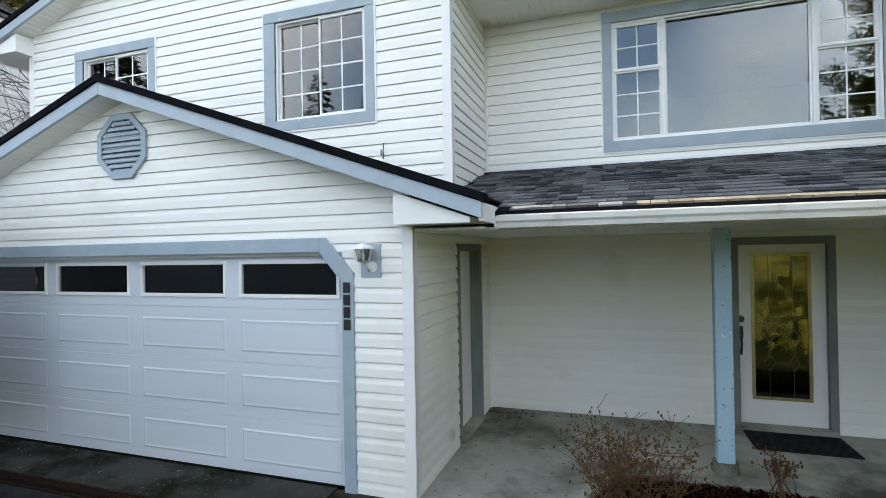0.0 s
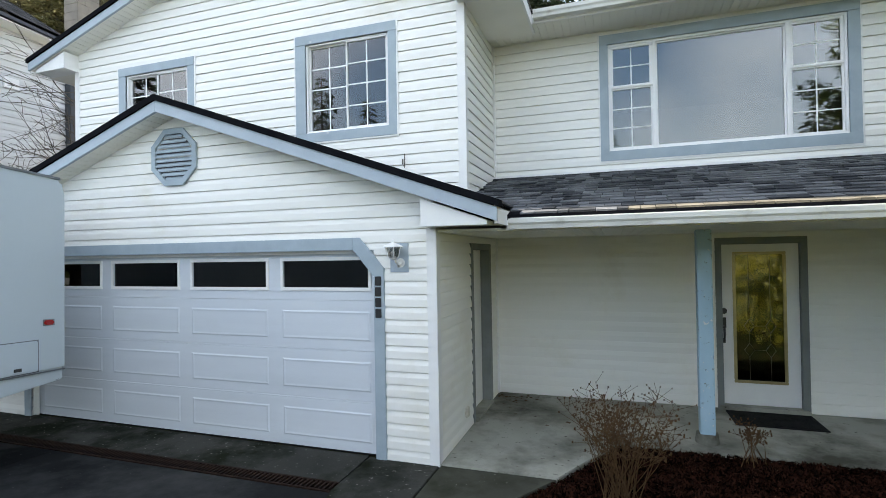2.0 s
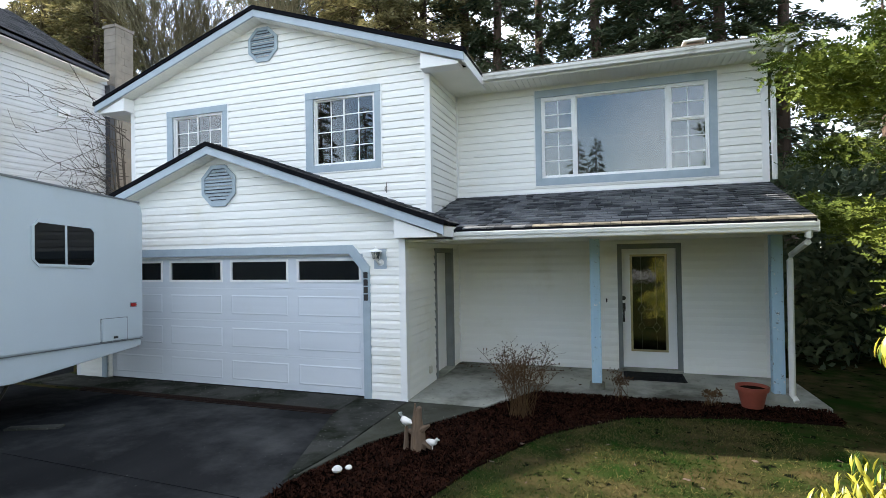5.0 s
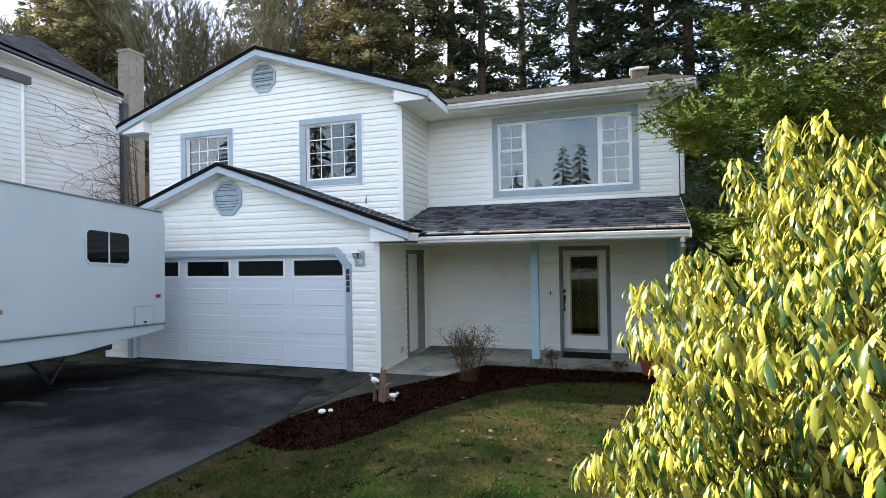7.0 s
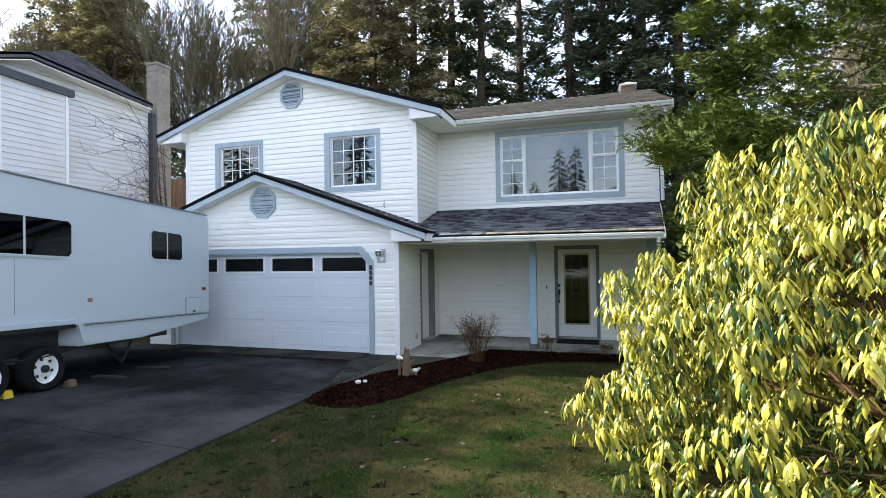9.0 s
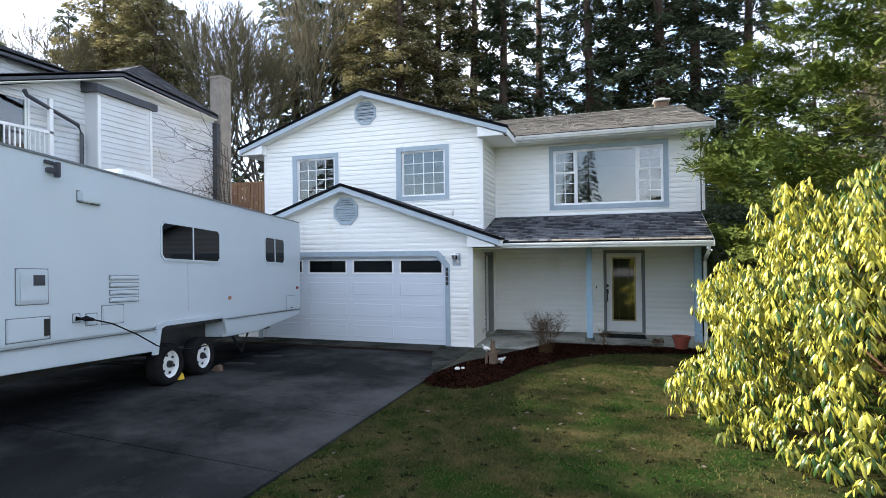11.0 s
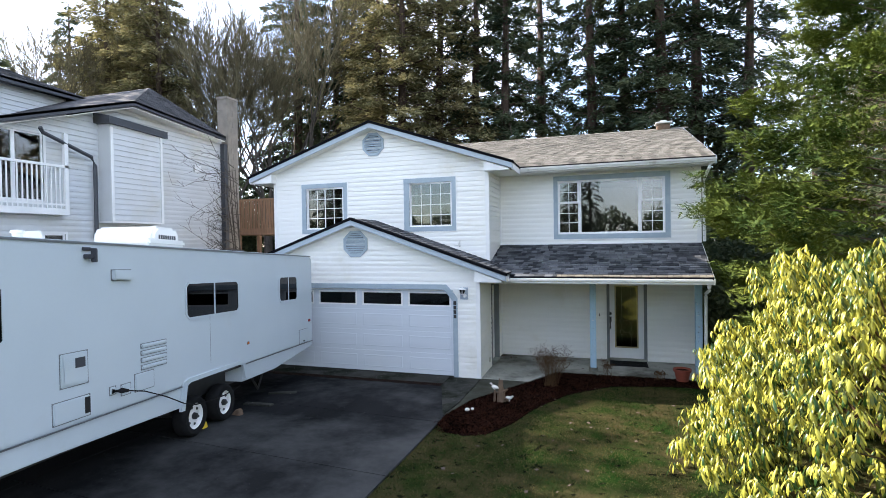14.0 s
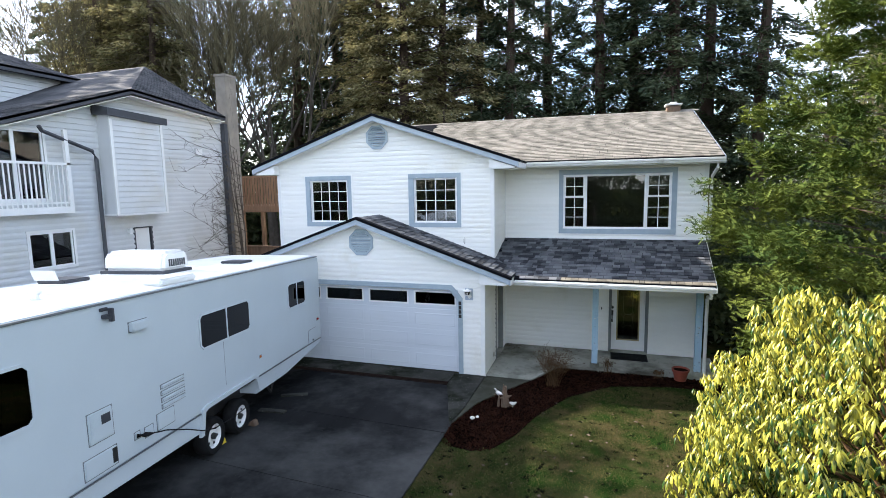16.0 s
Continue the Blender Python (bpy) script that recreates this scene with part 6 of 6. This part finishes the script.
for k in range(70):
    a, e = r_.uniform(0, 6.28), r_.uniform(0.1, 1.45)
    t = Vector((math.cos(a) * math.cos(e) * 2.65, math.sin(a) * math.cos(e) * 2.55, math.sin(e) * 2.7 + 0.3))
    b = Vector((r_.uniform(-0.5, 0.5), r_.uniform(-0.5, 0.5), 0))
    stems.tube([b, b.lerp(t, 0.5) + Vector((r_.gauss(0, 0.15), r_.gauss(0, 0.15), 0.1)), t], [0.03, 0.018, 0.007], 5)
st = new("stem", stems.mesh("stem", TWIG))
st.parent = rh

# lawn blades
g = np.random.default_rng(9)
n = 120000
gx, gy = g.uniform(-1.58, 6.0, n), g.uniform(-7.0, 4.1, n)
gx = np.where(g.random(n) < 0.5, g.uniform(-1.58, 3.0, n), gx)
keep_ = np.array([not inside(x, y, edge) for x, y in zip(gx, gy)]) & ((gy < 2.9) | (gx > 0.3))
keep_ &= (np.sin(gx * 2.3 + 1.2 * np.sin(gy * 1.7)) * np.sin(gy * 2.1 + gx) + g.normal(0, 0.7, n)) > -0.7
gx, gy = gx[keep_], gy[keep_]
n = len(gx)
gz = 0.03 * np.clip(2.8 - gy, 0, 10.2) - 0.032
dd = np.stack([g.normal(0, 0.8, n), g.normal(0, 0.8, n), g.uniform(0.4, 1.0, n)], 1)
v, f = cards(np.stack([gx, gy, gz], 1), dd, g.normal(0, 1, (n, 3)), g.uniform(0.02, 0.06, n), g.uniform(0.004, 0.010, n))
tagged(new("lawn_grass", np_mesh("lawn_grass", v, f, GRASS)), "short thin lawn grass mixed with moss", "grass", kind="stuff")


def twig_bush(x, y, h, n_, seed, label):
    r = random.Random(seed)
    b = thing("dry_shrub", label, "shrub", (x, y, rise(y) + 0.03), group="dry shrubs in the bed")
    m_, buds = M(), M()
    for k in range(n_):
        a, sp, hh = r.uniform(0, 6.28), r.uniform(0.08, 0.58) * h, h * r.uniform(0.55, 1.0)
        base = Vector((r.gauss(0, 0.06), r.gauss(0, 0.06), 0))
        top = Vector((math.cos(a) * sp, math.sin(a) * sp, hh))
        mid = base.lerp(top, 0.5) + Vector((r.gauss(0, 0.03), r.gauss(0, 0.03), 0.05))
        m_.tube([base, mid, top], [0.0045, 0.003, 0.0015], 4)
        for _ in range(11):
            p = mid.lerp(top, r.random())
            e = p + Vector((r.gauss(0, 0.10), r.gauss(0, 0.10), r.uniform(0.0, 0.13))) * h
            m_.tube([p, e], [0.0025, 0.0012], 3)
            s = r.uniform(0.003, 0.007)
            buds.hexa([(e.x - s, e.y - s, e.z - s), (e.x + s, e.y - s, e.z - s), (e.x + s, e.y + s, e.z), (e.x - s, e.y + s, e.z)], [(e.x - s, e.y - s, e.z + s), (e.x + s, e.y - s, e.z + 2 * s), (e.x + s, e.y + s, e.z + 2 * s), (e.x - s, e.y + s, e.z + s)])
    for nm, q_ in (("twig", m_), ("seed_head", buds)):
        o_ = new(nm, q_.mesh(nm, TWIG))
        o_.parent = b
        tagged(o_, kind="stuff")
    return b


twig_bush(0.05, 3.35, 0.85, 58, 3, "dry brown leafless shrub in the mulch bed")
twig_bush(1.25, 4.45, 0.34, 14, 4, "small dry shrub beside the porch post")
twig_bush(2.35, 4.42, 0.2, 16, 5, "small dry shrub beside the porch post")

# ---- small things ----
pot = thing("flower_pot", "terracotta flower pot of soil beside the porch", "flower pot", (2.82, 4.45, 0.03))
part("pot", M().lathe([(0.0, 0.035), (0.12, 0.035), (0.165, 0.24), (0.185, 0.245), (0.19, 0.30), (0.172, 0.30), (0.16, 0.25), (0.0, 0.25)], (2.82, 4.45, 0.0), "z", 32), TERRA, pot, smooth=True)
part("soil", M().lathe([(0.0, 0.27), (0.165, 0.262)], (2.82, 4.45, 0.0), "z", 24), SOIL, pot)
mat_ = thing("door_mat", "black ribbed rubber door mat on the porch", "door mat", (1.8, 5.8, P_TOP))
part("base", M().hexa([(1.32, 5.55, P_TOP), (2.22, 5.55, P_TOP), (2.22, 6.10, P_TOP), (1.32, 6.10, P_TOP)], [(1.32, 5.55, P_TOP + 0.012), (2.22, 5.55, P_TOP + 0.012), (2.22, 6.10, P_TOP + 0.012), (1.32, 6.10, P_TOP + 0.012)]), RUBBER, mat_, bevel=0.004)
for k in range(16):
    part("rib", M().box(1.36, 2.18, 5.585 + k * 0.031, 5.60 + k * 0.031, P_TOP + 0.012, P_TOP + 0.018), RUBBER, mat_)

sx, sy = -0.76, 2.0
sz = rise(sy) + 0.04
stump, rs = thing("driftwood_stump", "weathered splintered driftwood stump standing in the mulch", "driftwood", (sx, sy, sz - 0.05)), random.Random(31)
part("trunk", M().tube([(sx, sy, sz - 0.06), (sx + 0.01, sy, sz + 0.12), (sx - 0.01, sy + 0.01, sz + 0.26), (sx + 0.015, sy, sz + 0.40)], [0.085, 0.066, 0.05, 0.026], 9), DRIFT, stump, smooth=True)
for k in range(9):
    a = k * 2.4
    d, h = rs.uniform(0.035, 0.065), rs.uniform(0.22, 0.44)
    bx, by = sx + d * math.cos(a), sy + d * math.sin(a)
    part("splinter", M().tube([(bx, by, sz - 0.06), (bx + rs.gauss(0, 0.008), by + rs.gauss(0, 0.008), sz + h * 0.5), (sx + (bx - sx) * 0.6 + rs.gauss(0, 0.01), sy + (by - sy) * 0.6, sz + h)], [rs.uniform(0.026, 0.036), rs.uniform(0.018, 0.026), rs.uniform(0.005, 0.012)], 6), DRIFT, stump, smooth=True)
for dx, h0, h1 in ((0.14, 0.14, 0.24), (0.17, 0.04, 0.0), (-0.10, 0.10, 0.17)):
    part("branch_stub", M().tube([(sx, sy, sz + h0), (sx + dx * 0.6, sy - 0.03, sz + (h0 + h1) / 2 + 0.02), (sx + dx, sy - 0.04, sz + h1)], [0.04, 0.028, 0.012], 6), DRIFT, stump, smooth=True)


def bird(x, y, z, turn, s=1.0):
    m_ = M()
    c, n_ = Vector((x, y, z)), 0
    ca, sa = math.cos(turn), math.sin(turn)
    axis = [(-0.11, 0.055, 0.006), (-0.07, 0.06, 0.028), (0.0, 0.055, 0.042), (0.045, 0.07, 0.034), (0.07, 0.10, 0.022), (0.085, 0.115, 0.020), (0.10, 0.115, 0.010), (0.13, 0.108, 0.003)]
    m_.tube([(x + ca * u * s, y + sa * u * s, z + w * s) for u, w, r in axis], [r * s for u, w, r in axis], 10)
    m_.tube([(x, y, z + 0.03 * s), (x, y, z - 0.03 * s)], 0.006, 5)
    solo("bird_ornament", m_, STONEW, "small white bird ornament by the driftwood", "ornament", (x, y, z), smooth=True, group="garden ornaments")


bird(sx - 0.13, sy - 0.02, sz + 0.20, 2.6)
bird(sx + 0.17, sy - 0.05, sz + 0.03, -0.4, 0.8)
solo("driftwood_perch", M().tube([(sx - 0.13, sy - 0.02, sz - 0.05), (sx - 0.12, sy - 0.02, sz + 0.2)], [0.03, 0.018], 7), DRIFT, "thin driftwood perch under a bird ornament", "driftwood", (sx - 0.13, sy, sz))
for x, y, s in ((-1.24, 1.2, 0.05), (-1.16, 1.27, 0.035)):
    solo("white_stone", M().lathe([(0.0, -0.4 * s), (0.8 * s, -0.3 * s), (s, 0.1 * s), (0.6 * s, 0.55 * s), (0.0, 0.6 * s)], (x, y, rise(y) + 0.05), "z", 9), STONEW, "small white stone on the mulch", "stone", (x, y, rise(y) + 0.05), smooth=True, group="white stones")
rl = random.Random(12)
lm = M()
for k in range(60):
    x, y = rl.uniform(-1.45, 0.9), rl.uniform(4.9, 6.1)
    if rl.random() < 0.6:
        x, y = -1.2 + rl.gauss(0, 0.2), 5.95 + rl.gauss(0, 0.1)
    if not (-1.5 < x < 3 and 4.75 < y < 6.15):
        continue
    a, s = rl.uniform(0, 6.28), rl.uniform(0.012, 0.035)
    lm.poly([(x + s * math.cos(a + b), y + s * c * math.sin(a + b), P_TOP + 0.004 + 0.012 * rl.random()) for b, c in ((0, 1), (1.4, 0.6), (3.1, 1), (4.6, 0.6))])
solo("fallen_leaves", lm, TWIG, "scattered dry leaves on the porch slab", "leaves", (0, 0, 0), kind="stuff")
lm = M()
for k in range(150):
    x, y = rl.uniform(-1.5, 5.0), rl.uniform(-6.5, 3.6)
    if inside(x, y, edge):
        continue
    a, s = rl.uniform(0, 6.28), rl.uniform(0.012, 0.04)
    lm.poly([(x + s * math.cos(a + b), y + s * c * math.sin(a + b), rise(y) + 0.004 + 0.02 * rl.random()) for b, c in ((0, 1), (1.4, 0.6), (3.1, 1), (4.6, 0.6))])
solo("lawn_litter", lm, BARK, "scattered dry leaves and twigs on the lawn", "leaves", (0, 0, 0), kind="stuff")
